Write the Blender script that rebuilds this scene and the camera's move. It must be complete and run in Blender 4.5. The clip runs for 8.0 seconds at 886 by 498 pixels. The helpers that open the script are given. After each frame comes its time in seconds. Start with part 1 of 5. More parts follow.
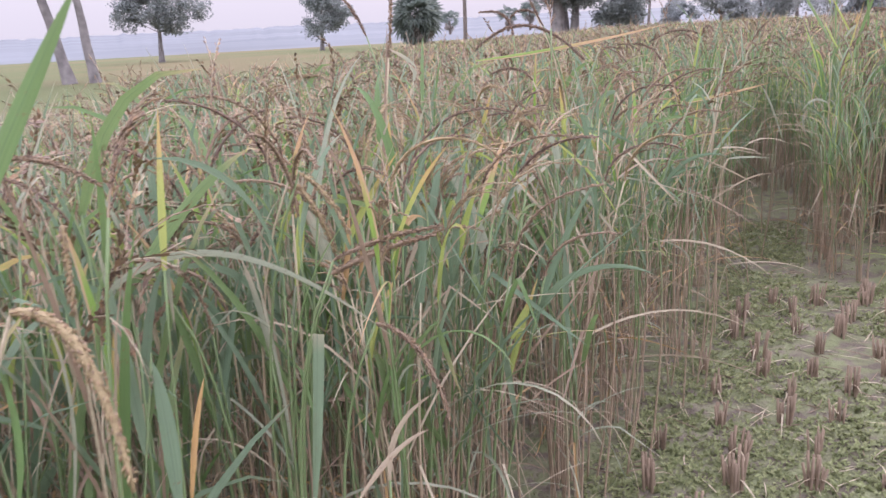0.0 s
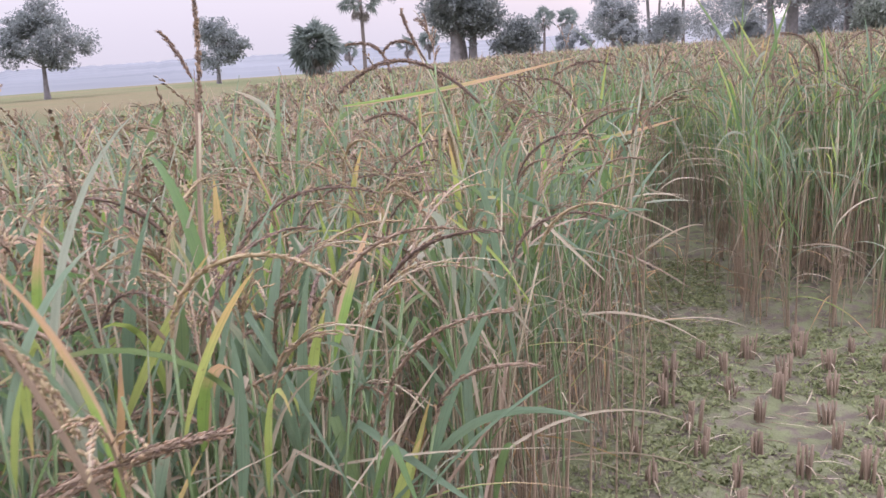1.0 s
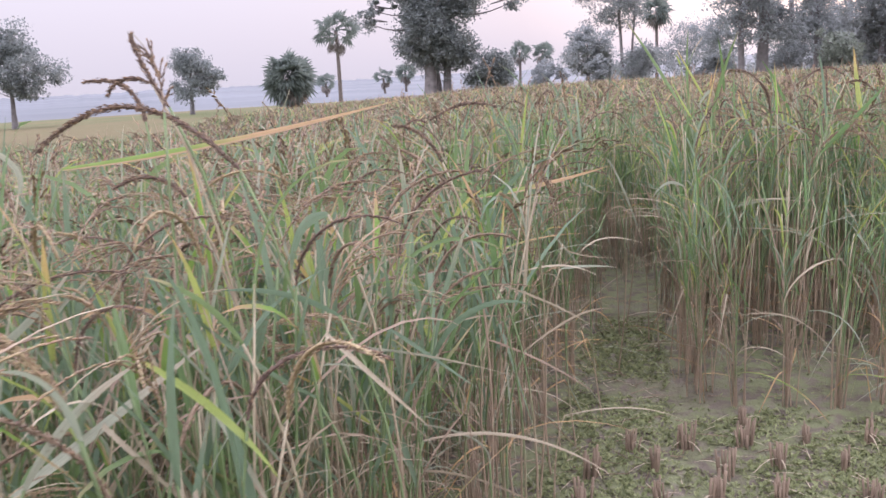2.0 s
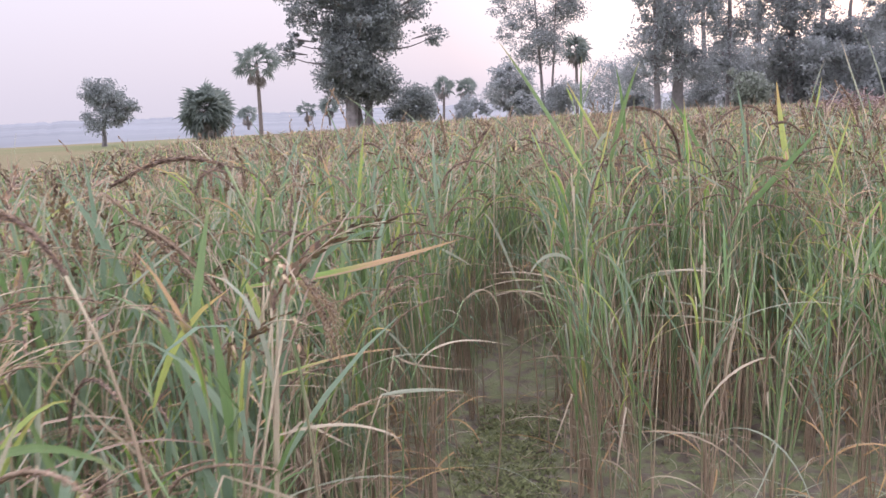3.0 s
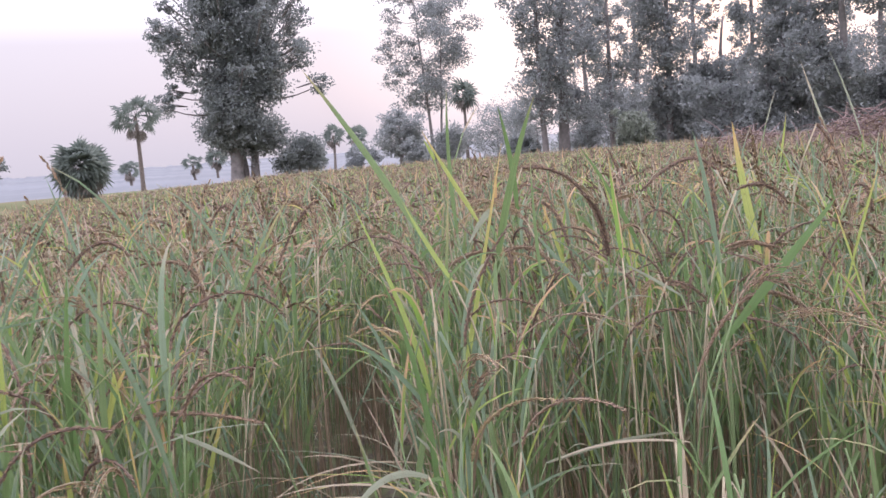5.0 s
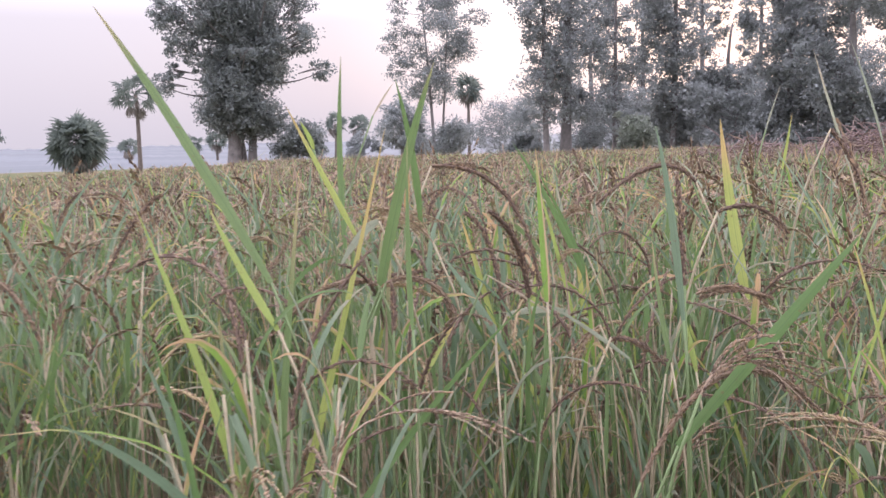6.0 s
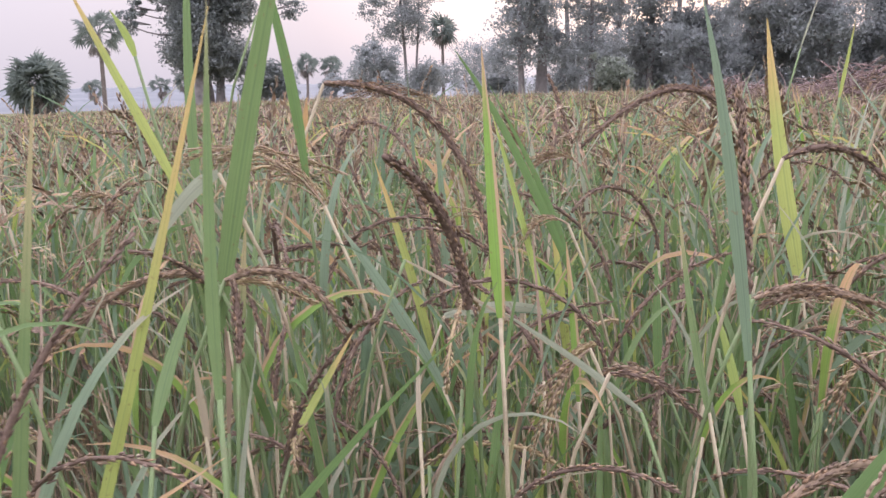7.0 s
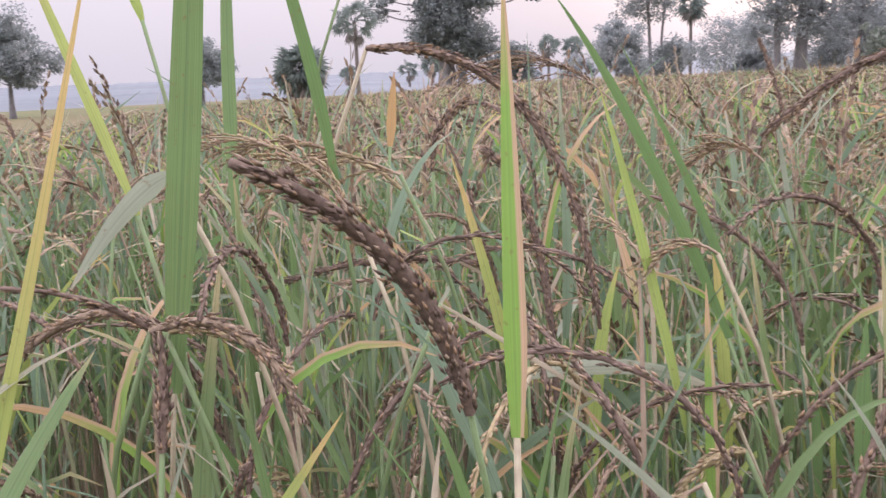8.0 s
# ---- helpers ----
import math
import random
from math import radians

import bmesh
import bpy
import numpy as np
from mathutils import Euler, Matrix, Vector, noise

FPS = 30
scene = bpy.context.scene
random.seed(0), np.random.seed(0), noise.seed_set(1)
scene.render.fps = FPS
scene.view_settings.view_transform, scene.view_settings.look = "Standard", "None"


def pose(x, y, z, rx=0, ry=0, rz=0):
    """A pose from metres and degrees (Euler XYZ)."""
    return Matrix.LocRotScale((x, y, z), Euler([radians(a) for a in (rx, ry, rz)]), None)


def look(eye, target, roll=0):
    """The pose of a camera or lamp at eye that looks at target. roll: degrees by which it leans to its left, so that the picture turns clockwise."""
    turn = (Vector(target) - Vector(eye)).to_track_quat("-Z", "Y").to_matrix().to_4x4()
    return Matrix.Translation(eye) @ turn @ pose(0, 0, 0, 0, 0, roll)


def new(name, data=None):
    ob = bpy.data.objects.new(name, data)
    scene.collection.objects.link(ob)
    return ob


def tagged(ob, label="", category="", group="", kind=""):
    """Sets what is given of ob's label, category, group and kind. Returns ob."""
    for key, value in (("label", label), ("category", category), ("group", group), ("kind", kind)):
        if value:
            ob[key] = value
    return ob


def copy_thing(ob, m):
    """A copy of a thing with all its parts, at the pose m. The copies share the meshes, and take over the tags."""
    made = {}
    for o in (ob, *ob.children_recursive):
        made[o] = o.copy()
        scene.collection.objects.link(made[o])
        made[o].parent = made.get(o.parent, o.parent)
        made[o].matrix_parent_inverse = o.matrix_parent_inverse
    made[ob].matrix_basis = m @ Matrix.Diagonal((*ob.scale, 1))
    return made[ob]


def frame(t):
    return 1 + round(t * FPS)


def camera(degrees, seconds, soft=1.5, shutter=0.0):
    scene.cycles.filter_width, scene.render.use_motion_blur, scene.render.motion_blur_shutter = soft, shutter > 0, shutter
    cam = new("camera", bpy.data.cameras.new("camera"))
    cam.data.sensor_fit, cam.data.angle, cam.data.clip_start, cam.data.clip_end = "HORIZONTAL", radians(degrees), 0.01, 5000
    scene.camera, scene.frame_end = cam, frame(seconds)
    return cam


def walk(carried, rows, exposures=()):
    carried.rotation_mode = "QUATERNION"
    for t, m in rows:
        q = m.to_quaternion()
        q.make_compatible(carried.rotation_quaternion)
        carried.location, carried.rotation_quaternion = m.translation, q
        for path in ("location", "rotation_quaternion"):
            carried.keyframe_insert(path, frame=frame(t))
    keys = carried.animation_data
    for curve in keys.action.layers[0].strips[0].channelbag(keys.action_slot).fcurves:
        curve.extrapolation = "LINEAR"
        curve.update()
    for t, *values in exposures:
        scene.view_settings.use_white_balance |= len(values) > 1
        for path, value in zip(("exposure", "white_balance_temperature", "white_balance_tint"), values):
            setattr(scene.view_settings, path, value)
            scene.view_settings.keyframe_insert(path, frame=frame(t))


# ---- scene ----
cam = camera(56.0, 8.0, soft=1.5, shutter=0.15)
PATH = [
    (0, (-0.278, -0.407, 1.339), (-0.645, 1.493, 0.832), -3.0),
    (0.5, (-0.293, -0.091, 1.336), (-0.547, 1.833, 0.855), -3.2),
    (1, (-0.275, 0.137, 1.348), (-0.424, 2.079, 0.894), -3.9),
    (1.5, (-0.124, 0.417, 1.346), (-0.253, 2.366, 0.919), -3.9),
    (2, (0.03, 0.709, 1.344), (-0.063, 2.669, 0.96), -3.4),
    (2.2, (0.078, 0.862, 1.334), (0.035, 2.825, 0.958), -3.4),
    (3.3, (0.44, 1.83, 1.352), (0.536, 3.807, 1.062), -2.6),
    (3.5, (0.476, 1.951, 1.364), (0.557, 3.93, 1.089), -2.6),
    (4, (0.622, 2.308, 1.367), (0.775, 4.288, 1.132), -2.9),
    (4.5, (0.649, 2.661, 1.387), (0.948, 4.626, 1.163), -4.4),
    (4.7, (0.653, 2.74, 1.387), (0.985, 4.7, 1.165), -4.9),
    (5.8, (0.957, 3.225, 1.4), (1.284, 5.184, 1.164), -3.3),
    (6, (1.025, 3.364, 1.37), (1.365, 5.321, 1.132), -1.7),
    (6.5, (1.123, 3.691, 1.377), (1.53, 5.626, 1.078), -1.0),
    (7, (1.214, 3.916, 1.326), (1.606, 5.842, 0.954), -1.5),
    (7.5, (1.338, 4.091, 1.309), (1.477, 6.045, 0.908), -2.2),
    (8, (1.407, 4.207, 1.308), (1.238, 6.16, 0.913), -2.6),
]
walk(cam, [(t, look(eye, target, roll)) for t, eye, target, roll in PATH], [(0, 0.76, 5780, 27), (2, 0.65, 5790, 26), (3.5, 0.64, 5840, 26), (4.5, 0.57, 5840, 26), (6, 0.57, 5890, 25), (8, 0.62, 5930, 25)])

# ---- sky and light: hazy low sun behind the trees ahead, bright diffuse sky ----
SUN_AZ, SUN_EL = 29.0, 9.0
world = bpy.data.worlds.new("hazy_sky")
scene.world = world
world.use_nodes = True
wn, wl = world.node_tree.nodes, world.node_tree.links
back = wn["Background"]
sky = wn.new("ShaderNodeTexSky")
sky.sky_type = "NISHITA"
sky.sun_disc = False
sky.sun_elevation, sky.sun_rotation = radians(SUN_EL), radians(SUN_AZ)
sky.air_density, sky.dust_density = 1.5, 6.0
dim = wn.new("ShaderNodeVectorMath")
dim.operation = "SCALE"
dim.inputs["Scale"].default_value = 0.10
wl.new(sky.outputs["Color"], dim.inputs[0])
coord = wn.new("ShaderNodeTexCoord")
sep = wn.new("ShaderNodeSeparateXYZ")
wl.new(coord.outputs["Generated"], sep.inputs[0])
ramp = wn.new("ShaderNodeValToRGB")
ramp.color_ramp.elements[0].position = 0.0
ramp.color_ramp.elements[0].color = (0.528, 0.50, 0.485, 1)
ramp.color_ramp.elements[1].position = 1.0
ramp.color_ramp.elements[1].color = (2.75, 2.7, 2.75, 1)
e = ramp.color_ramp.elements.new(0.15)
e.color = (0.65, 0.617, 0.598, 1)
e = ramp.color_ramp.elements.new(0.34)
e.color = (2.0, 1.95, 2.0, 1)
wl.new(sep.outputs["Z"], ramp.inputs[0])
# brighter round the veiled sun
glow = wn.new("ShaderNodeVectorMath")
glow.operation = "DOT_PRODUCT"
glow.inputs[1].default_value = (math.sin(radians(SUN_AZ)) * math.cos(radians(SUN_EL)), math.cos(radians(SUN_AZ)) * math.cos(radians(SUN_EL)), math.sin(radians(SUN_EL)))
wl.new(coord.outputs["Generated"], glow.inputs[0])
glow_map = wn.new("ShaderNodeMapRange")
glow_map.inputs["From Min"].default_value, glow_map.inputs["From Max"].default_value = 0.90, 1.0
glow_map.inputs["To Min"].default_value, glow_map.inputs["To Max"].default_value = 0.0, 0.22
wl.new(glow.outputs["Value"], glow_map.inputs["Value"])
warm = wn.new("ShaderNodeMix")
warm.data_type = "RGBA"
warm.blend_type = "ADD"
wl.new(glow_map.outputs["Result"], warm.inputs["Factor"])
wl.new(ramp.outputs["Color"], warm.inputs[6])
warm.inputs[7].default_value = (1.0, 0.86, 0.74, 1)
mix = wn.new("ShaderNodeMix")
mix.data_type = "RGBA"
mix.inputs["Factor"].default_value = 0.88
wl.new(dim.outputs[0], mix.inputs[6])
wl.new(warm.outputs[2], mix.inputs[7])
wl.new(mix.outputs[2], back.inputs["Color"])
back.inputs["Strength"].default_value = 1.0

lamp = bpy.data.lights.new("sun", "SUN")
lamp.energy, lamp.angle, lamp.color = 1.5, radians(14), (1.0, 0.86, 0.72)
sun = new("sun", lamp)
sun_way = Vector((math.sin(radians(SUN_AZ)) * math.cos(radians(SUN_EL)), math.cos(radians(SUN_AZ)) * math.cos(radians(SUN_EL)), math.sin(radians(SUN_EL))))
sun.matrix_world = look(sun_way * 60, (0, 0, 0))


# ---- materials ----
def node_mat(name):
    m = bpy.data.materials.new(name)
    m.use_nodes = True
    return m, m.node_tree.nodes, m.node_tree.links, m.node_tree.nodes["Principled BSDF"], m.node_tree.nodes["Material Output"]


def mix_rgb(n, l, fac, a, b, blend="MIX"):
    k = n.new("ShaderNodeMix")
    k.data_type, k.blend_type = "RGBA", blend
    for socket, value in ((k.inputs["Factor"], fac), (k.inputs[6], a), (k.inputs[7], b)):
        if isinstance(value, (int, float)):
            socket.default_value = value
        elif isinstance(value, tuple):
            socket.default_value = (*value, 1)
        else:
            l.new(value, socket)
    return k.outputs[2]


def calc(n, l, op, a, b=0.0, clamp=False):
    k = n.new("ShaderNodeMath")
    k.operation, k.use_clamp = op, clamp
    for socket, value in ((k.inputs[0], a), (k.inputs[1], b)):
        if isinstance(value, (int, float)):
            socket.default_value = value
        else:
            l.new(value, socket)
    return k.outputs[0]


def span(n, l, value, lo, hi, to0=0.0, to1=1.0):
    k = n.new("ShaderNodeMapRange")
    l.new(value, k.inputs["Value"])
    for key, v in (("From Min", lo), ("From Max", hi), ("To Min", to0), ("To Max", to1)):
        k.inputs[key].default_value = v
    return k.outputs["Result"]


def chance(n, l):
    """A number of its own for each island of each object."""
    geo, info = n.new("ShaderNodeNewGeometry"), n.new("ShaderNodeObjectInfo")
    return calc(n, l, "FRACT", calc(n, l, "ADD", geo.outputs["Random Per Island"], info.outputs["Random"]))


def cloud(n, l, scale, detail=3.0, source="Object"):
    c, k = n.new("ShaderNodeTexCoord"), n.new("ShaderNodeTexNoise")
    l.new(c.outputs[source], k.inputs["Vector"])
    k.inputs["Scale"].default_value, k.inputs["Detail"].default_value = scale, detail
    return k.outputs["Fac"]


def finish(n, l, bsdf, out, colour, rough, through_share, bump=None, strength=0.2, gloss=0.3):
    """Joins a surface that lets some light through."""
    l.new(colour, bsdf.inputs["Base Color"])
    bsdf.inputs["Roughness"].default_value = rough
    bsdf.inputs["Specular IOR Level"].default_value = gloss
    if bump is not None:
        k = n.new("ShaderNodeBump")
        k.inputs["Strength"].default_value, k.inputs["Distance"].default_value = strength, 0.002
        l.new(bump, k.inputs["Height"])
        l.new(k.outputs["Normal"], bsdf.inputs["Normal"])
    if through_share:
        t, j = n.new("ShaderNodeBsdfTranslucent"), n.new("ShaderNodeMixShader")
        l.new(colour, t.inputs["Color"])
        j.inputs[0].default_value = through_share
        l.new(bsdf.outputs[0], j.inputs[1])
        l.new(t.outputs[0], j.inputs[2])
        l.new(j.outputs[0], out.inputs["Surface"])


def leaf_mat(name, a, b, tip, tip_from, through_share=0.45, edge=None):
    """A rice blade: two hues by chance, drying tip, pale midrib, fine veins along it."""
    m, n, l, bsdf, out = node_mat(name)
    uv = n.new("ShaderNodeUVMap")
    s = n.new("ShaderNodeSeparateXYZ")
    l.new(uv.outputs["UV"], s.inputs[0])
    u, v = s.outputs["X"], s.outputs["Y"]
    c = chance(n, l)
    colour = mix_rgb(n, l, c, a, b)
    blot = cloud(n, l, 35.0)
    colour = mix_rgb(n, l, span(n, l, blot, 0.35, 0.7, 0.0, 0.35), colour, tuple(x * 0.72 for x in b))
    spots = cloud(n, l, 160.0, 2.0)
    colour = mix_rgb(n, l, span(n, l, spots, 0.66, 0.74, 0.0, 0.6), colour, (0.20, 0.12, 0.06))
    wob = calc(n, l, "ADD", v, calc(n, l, "MULTIPLY", calc(n, l, "SUBTRACT", c, 0.5), 0.45))
    colour = mix_rgb(n, l, span(n, l, wob, tip_from, tip_from + 0.22), colour, tip)
    mid = calc(n, l, "ABSOLUTE", calc(n, l, "SUBTRACT", u, 0.5))
    if edge:
        colour = mix_rgb(n, l, span(n, l, u, 0.68, 0.8), colour, edge)
    colour = mix_rgb(n, l, span(n, l, mid, 0.03, 0.07, 0.45, 0.0), colour, tuple(min(1, x * 0.6 + 0.03) for x in a))
    streak = cloud(n, l, 1.0, 2.0, "UV")
    for k in n:
        if k.type == "TEX_NOISE" and k.outputs["Fac"] == streak:
            stretch = n.new("ShaderNodeMapping")
            stretch.inputs["Scale"].default_value = (26, 1.2, 1)
            l.new(uv.outputs["UV"], stretch.inputs["Vector"])
            l.new(stretch.outputs["Vector"], k.inputs["Vector"])
    colour = mix_rgb(n, l, span(n, l, streak, 0.35, 0.65, 0.0, 0.4), colour, tuple(x * 0.6 for x in a))
    vein = n.new("ShaderNodeMath")
    vein.operation = "SINE"
    l.new(calc(n, l, "MULTIPLY", u, 120.0), vein.inputs[0])
    finish(n, l, bsdf, out, colour, 0.55, through_share, vein.outputs[0], 0.25, 0.35)
    return m


def plain_mat(name, a, b, scale, rough=0.8, through_share=0.0, grain=None, strength=0.3, gloss=0.25):
    m, n, l, bsdf, out = node_mat(name)
    c = chance(n, l)
    colour = mix_rgb(n, l, c, a, b)
    f = cloud(n, l, scale)
    colour = mix_rgb(n, l, span(n, l, f, 0.3, 0.75), colour, tuple(x * 0.6 for x in a))
    finish(n, l, bsdf, out, colour, rough, through_share, cloud(n, l, grain or scale * 4), strength, gloss)
    return m


LEAF = {
    "green": leaf_mat("leaf_green", (0.135, 0.235, 0.075), (0.215, 0.29, 0.12), (0.46, 0.38, 0.20), 0.84),
    "blue": leaf_mat("leaf_blue_green", (0.155, 0.232, 0.135), (0.23, 0.305, 0.185), (0.44, 0.39, 0.27), 0.86),
    "yellow": leaf_mat("leaf_yellow_green", (0.33, 0.43, 0.11), (0.43, 0.46, 0.13), (0.58, 0.40, 0.16), 0.72),
    "tipped": leaf_mat("leaf_green_scorched", (0.22, 0.38, 0.07), (0.27, 0.38, 0.09), (0.58, 0.34, 0.20), 0.55, edge=(0.52, 0.33, 0.22)),
    "pale": leaf_mat("leaf_pale", (0.32, 0.36, 0.25), (0.40, 0.41, 0.29), (0.50, 0.43, 0.31), 0.75),
    "dry": leaf_mat("leaf_dry_straw", (0.50, 0.43, 0.30), (0.40, 0.32, 0.215), (0.36, 0.28, 0.19), 0.8, 0.3),
    "withered": leaf_mat("leaf_withered", (0.36, 0.27, 0.185), (0.28, 0.20, 0.135), (0.24, 0.17, 0.12), 0.8, 0.25),
    "orange": leaf_mat("leaf_rusty", (0.52, 0.33, 0.13), (0.44, 0.29, 0.15), (0.40, 0.24, 0.14), 0.7, 0.3),
}


def culm_mat(name, low, high, turn):
    """A stalk: dry sheaths at the foot, green further up."""
    m, n, l, bsdf, out = node_mat(name)
    uv = n.new("ShaderNodeUVMap")
    s = n.new("ShaderNodeSeparateXYZ")
    l.new(uv.outputs["UV"], s.inputs[0])
    c = chance(n, l)
    wob = calc(n, l, "ADD", s.outputs["Y"], calc(n, l, "MULTIPLY", calc(n, l, "SUBTRACT", c, 0.5), 0.5))
    wob = calc(n, l, "ADD", wob, calc(n, l, "MULTIPLY", calc(n, l, "SUBTRACT", cloud(n, l, 18.0), 0.5), 0.4))
    colour = mix_rgb(n, l, span(n, l, wob, turn, turn + 0.25), low, high)
    colour = mix_rgb(n, l, span(n, l, cloud(n, l, 90.0), 0.5, 0.75, 0.0, 0.5), colour, tuple(x * 0.55 for x in low))
    finish(n, l, bsdf, out, colour, 0.6, 0.15, cloud(n, l, 300.0), 0.3, 0.3)
    return m


CULM = {
    "green": culm_mat("culm_green", (0.33, 0.25, 0.168), (0.17, 0.235, 0.10), 0.26),
    "dry": culm_mat("culm_dry", (0.35, 0.262, 0.178), (0.41, 0.35, 0.23), 0.5),
}
GRAIN = {
    "dark": plain_mat("grain_dark", (0.145, 0.10, 0.075), (0.21, 0.148, 0.108), 260, 0.85, 0.0, 700),
    "brown": plain_mat("grain_brown", (0.25, 0.18, 0.12), (0.32, 0.24, 0.16), 260, 0.85, 0.0, 700),
    "gold": plain_mat("grain_gold", (0.37, 0.285, 0.15), (0.33, 0.26, 0.14), 260, 0.65, 0.0, 700),
    "rust": plain_mat("grain_rust", (0.34, 0.22, 0.125), (0.28, 0.185, 0.115), 260, 0.7, 0.0, 700),
}


def ground_mat():
    m, n, l, bsdf, out = node_mat("damp_soil")
    big, mid, fine = cloud(n, l, 0.9), cloud(n, l, 7.0, 5.0), cloud(n, l, 60.0, 6.0)
    colour = mix_rgb(n, l, span(n, l, mid, 0.38, 0.6), (0.105, 0.088, 0.068), (0.17, 0.143, 0.112))
    colour = mix_rgb(n, l, span(n, l, fine, 0.45, 0.7, 0.0, 0.5), colour, (0.13, 0.11, 0.085))
    moss = calc(n, l, "MULTIPLY", span(n, l, big, 0.26, 0.46), span(n, l, cloud(n, l, 14.0, 6.0), 0.40, 0.56))
    colour = mix_rgb(n, l, calc(n, l, "MULTIPLY", moss, 0.7), colour, (0.15, 0.175, 0.08))
    # grass and stubble fields further off
    c = n.new("ShaderNodeTexCoord")
    ln = n.new("ShaderNodeVectorMath")
    ln.operation = "LENGTH"
    l.new(c.outputs["Object"], ln.inputs[0])
    field = mix_rgb(n, l, span(n, l, cloud(n, l, 0.06, 4.0), 0.42, 0.58), (0.115, 0.125, 0.062), (0.155, 0.13, 0.075))
    field = mix_rgb(n, l, span(n, l, cloud(n, l, 1.5, 5.0), 0.4, 0.7, 0.0, 0.4), field, (0.09, 0.10, 0.05))
    colour = mix_rgb(n, l, span(n, l, ln.outputs["Value"], 9.0, 13.0), colour, field)
    finish(n, l, bsdf, out, colour, 1.0, 0.0, fine, 0.8, 0.03)
    for k in n:
        if k.type == "BUMP":
            k.inputs["Distance"].default_value = 0.02
    return m


SOIL = ground_mat()
STRAW = plain_mat("cut_straw", (0.27, 0.20, 0.135), (0.17, 0.125, 0.085), 40, 0.8, 0.0, 300)
WEED = plain_mat("weed_leaf", (0.21, 0.24, 0.10), (0.31, 0.32, 0.16), 30, 0.6, 0.3)
TWIG = plain_mat("dead_twig", (0.22, 0.155, 0.14), (0.30, 0.22, 0.195), 20, 0.85)
BARK = plain_mat("bark", (0.20, 0.185, 0.175), (0.25, 0.23, 0.215), 3.0, 0.9, 0.0, 14, 0.9)
PALM_BARK = plain_mat("palm_bark", (0.16, 0.135, 0.115), (0.20, 0.17, 0.14), 5.0, 0.9, 0.0, 20, 0.9)
PALM_LEAF = plain_mat("palm_leaf", (0.18, 0.215, 0.185), (0.22, 0.255, 0.215), 1.5, 0.55, 0.5)
PALM_DEAD = plain_mat("palm_leaf_dead", (0.25, 0.225, 0.19), (0.20, 0.18, 0.155), 1.5, 0.8, 0.15)
CROWN = {
    # deep green lightened and greyed to paint in the haze before these trees
    "deep": plain_mat("tree_leaf_deep_hazed", (0.225, 0.255, 0.24), (0.275, 0.30, 0.28), 1.2, 0.42, 0.5, gloss=1.0),
    # distance haze painted into the leaf colour, paler and greyer than real foliage
    "grey": plain_mat("tree_leaf_haze_grey", (0.29, 0.315, 0.305), (0.345, 0.37, 0.355), 1.2, 0.42, 0.5, gloss=1.0),
    "bush": plain_mat("bush_leaf", (0.23, 0.26, 0.20), (0.27, 0.30, 0.235), 1.2, 0.42, 0.5, gloss=1.0),
}
# blue-grey is haze put into the base colour, not the woods' own green
RIDGE = plain_mat("wooded_ridge_hazed", (0.148, 0.160, 0.170), (0.158, 0.170, 0.180), 0.02, 1.0, 0.0, 0.15)


# ---- mesh tools ----
class Shape:
    """Collects vertices, faces, texture coordinates and materials of one mesh."""

    def __init__(self):
        self.v, self.f, self.uv, self.m, self.mats, self.count = [], [], [], [], [], 0

    def slot(self, material):
        if material not in self.mats:
            self.mats.append(material)
        return self.mats.index(material)

    def add(self, verts, faces, uvs, material):
        k, base = self.slot(material), self.count
        self.v.append(np.asarray(verts, float))
        self.uv.append(np.asarray(uvs, float))
        self.count += len(verts)
        for f in faces:
            self.f.append(tuple(i + base for i in f))
            self.m.append(k)

    def arrays(self):
        v, uv = np.concatenate(self.v), np.concatenate(self.uv)
        total = np.array([len(f) for f in self.f], np.int32)
        loop = np.array([i for f in self.f for i in f], np.int32)
        return v, uv, loop, total, np.array(self.m, np.int32)

    def mesh(self, name, smooth=True):
        return array_mesh(name, *self.arrays(), self.mats, smooth)


def array_mesh(name, v, uv, loop, total, slots, mats, smooth=True):
    me = bpy.data.meshes.new(name)
    me.vertices.add(len(v))
    me.vertices.foreach_set("co", v.astype(np.float32).ravel())
    me.loops.add(len(loop))
    me.loops.foreach_set("vertex_index", loop)
    me.polygons.add(len(total))
    me.polygons.foreach_set("loop_start", np.concatenate(([0], np.cumsum(total)[:-1])).astype(np.int32))
    me.polygons.foreach_set("loop_total", total)
    me.polygons.foreach_set("material_index", slots)
    me.polygons.foreach_set("use_smooth", np.full(len(total), smooth))
    layer = me.uv_layers.new(name="UVMap")
    layer.data.foreach_set("uv", uv[loop].astype(np.float32).ravel())
    for m in mats:
        me.materials.append(m)
    me.update(calc_edges=True)
    return me


def unit(a):
    return a / np.maximum(np.linalg.norm(a, axis=-1, keepdims=True), 1e-9)


def tangents(p):
    return unit(np.gradient(p, axis=0))


def bezier(a, b, c, n):
    """A curve from a to c that passes near b at its middle."""
    a, b, c = np.array(a), np.array(b), np.array(c)
    k = 2 * b - 0.5 * (a + c)
    s = np.linspace(0, 1, n + 1)[:, None]
    return (1 - s) ** 2 * a + 2 * s * (1 - s) * k + s * s * c


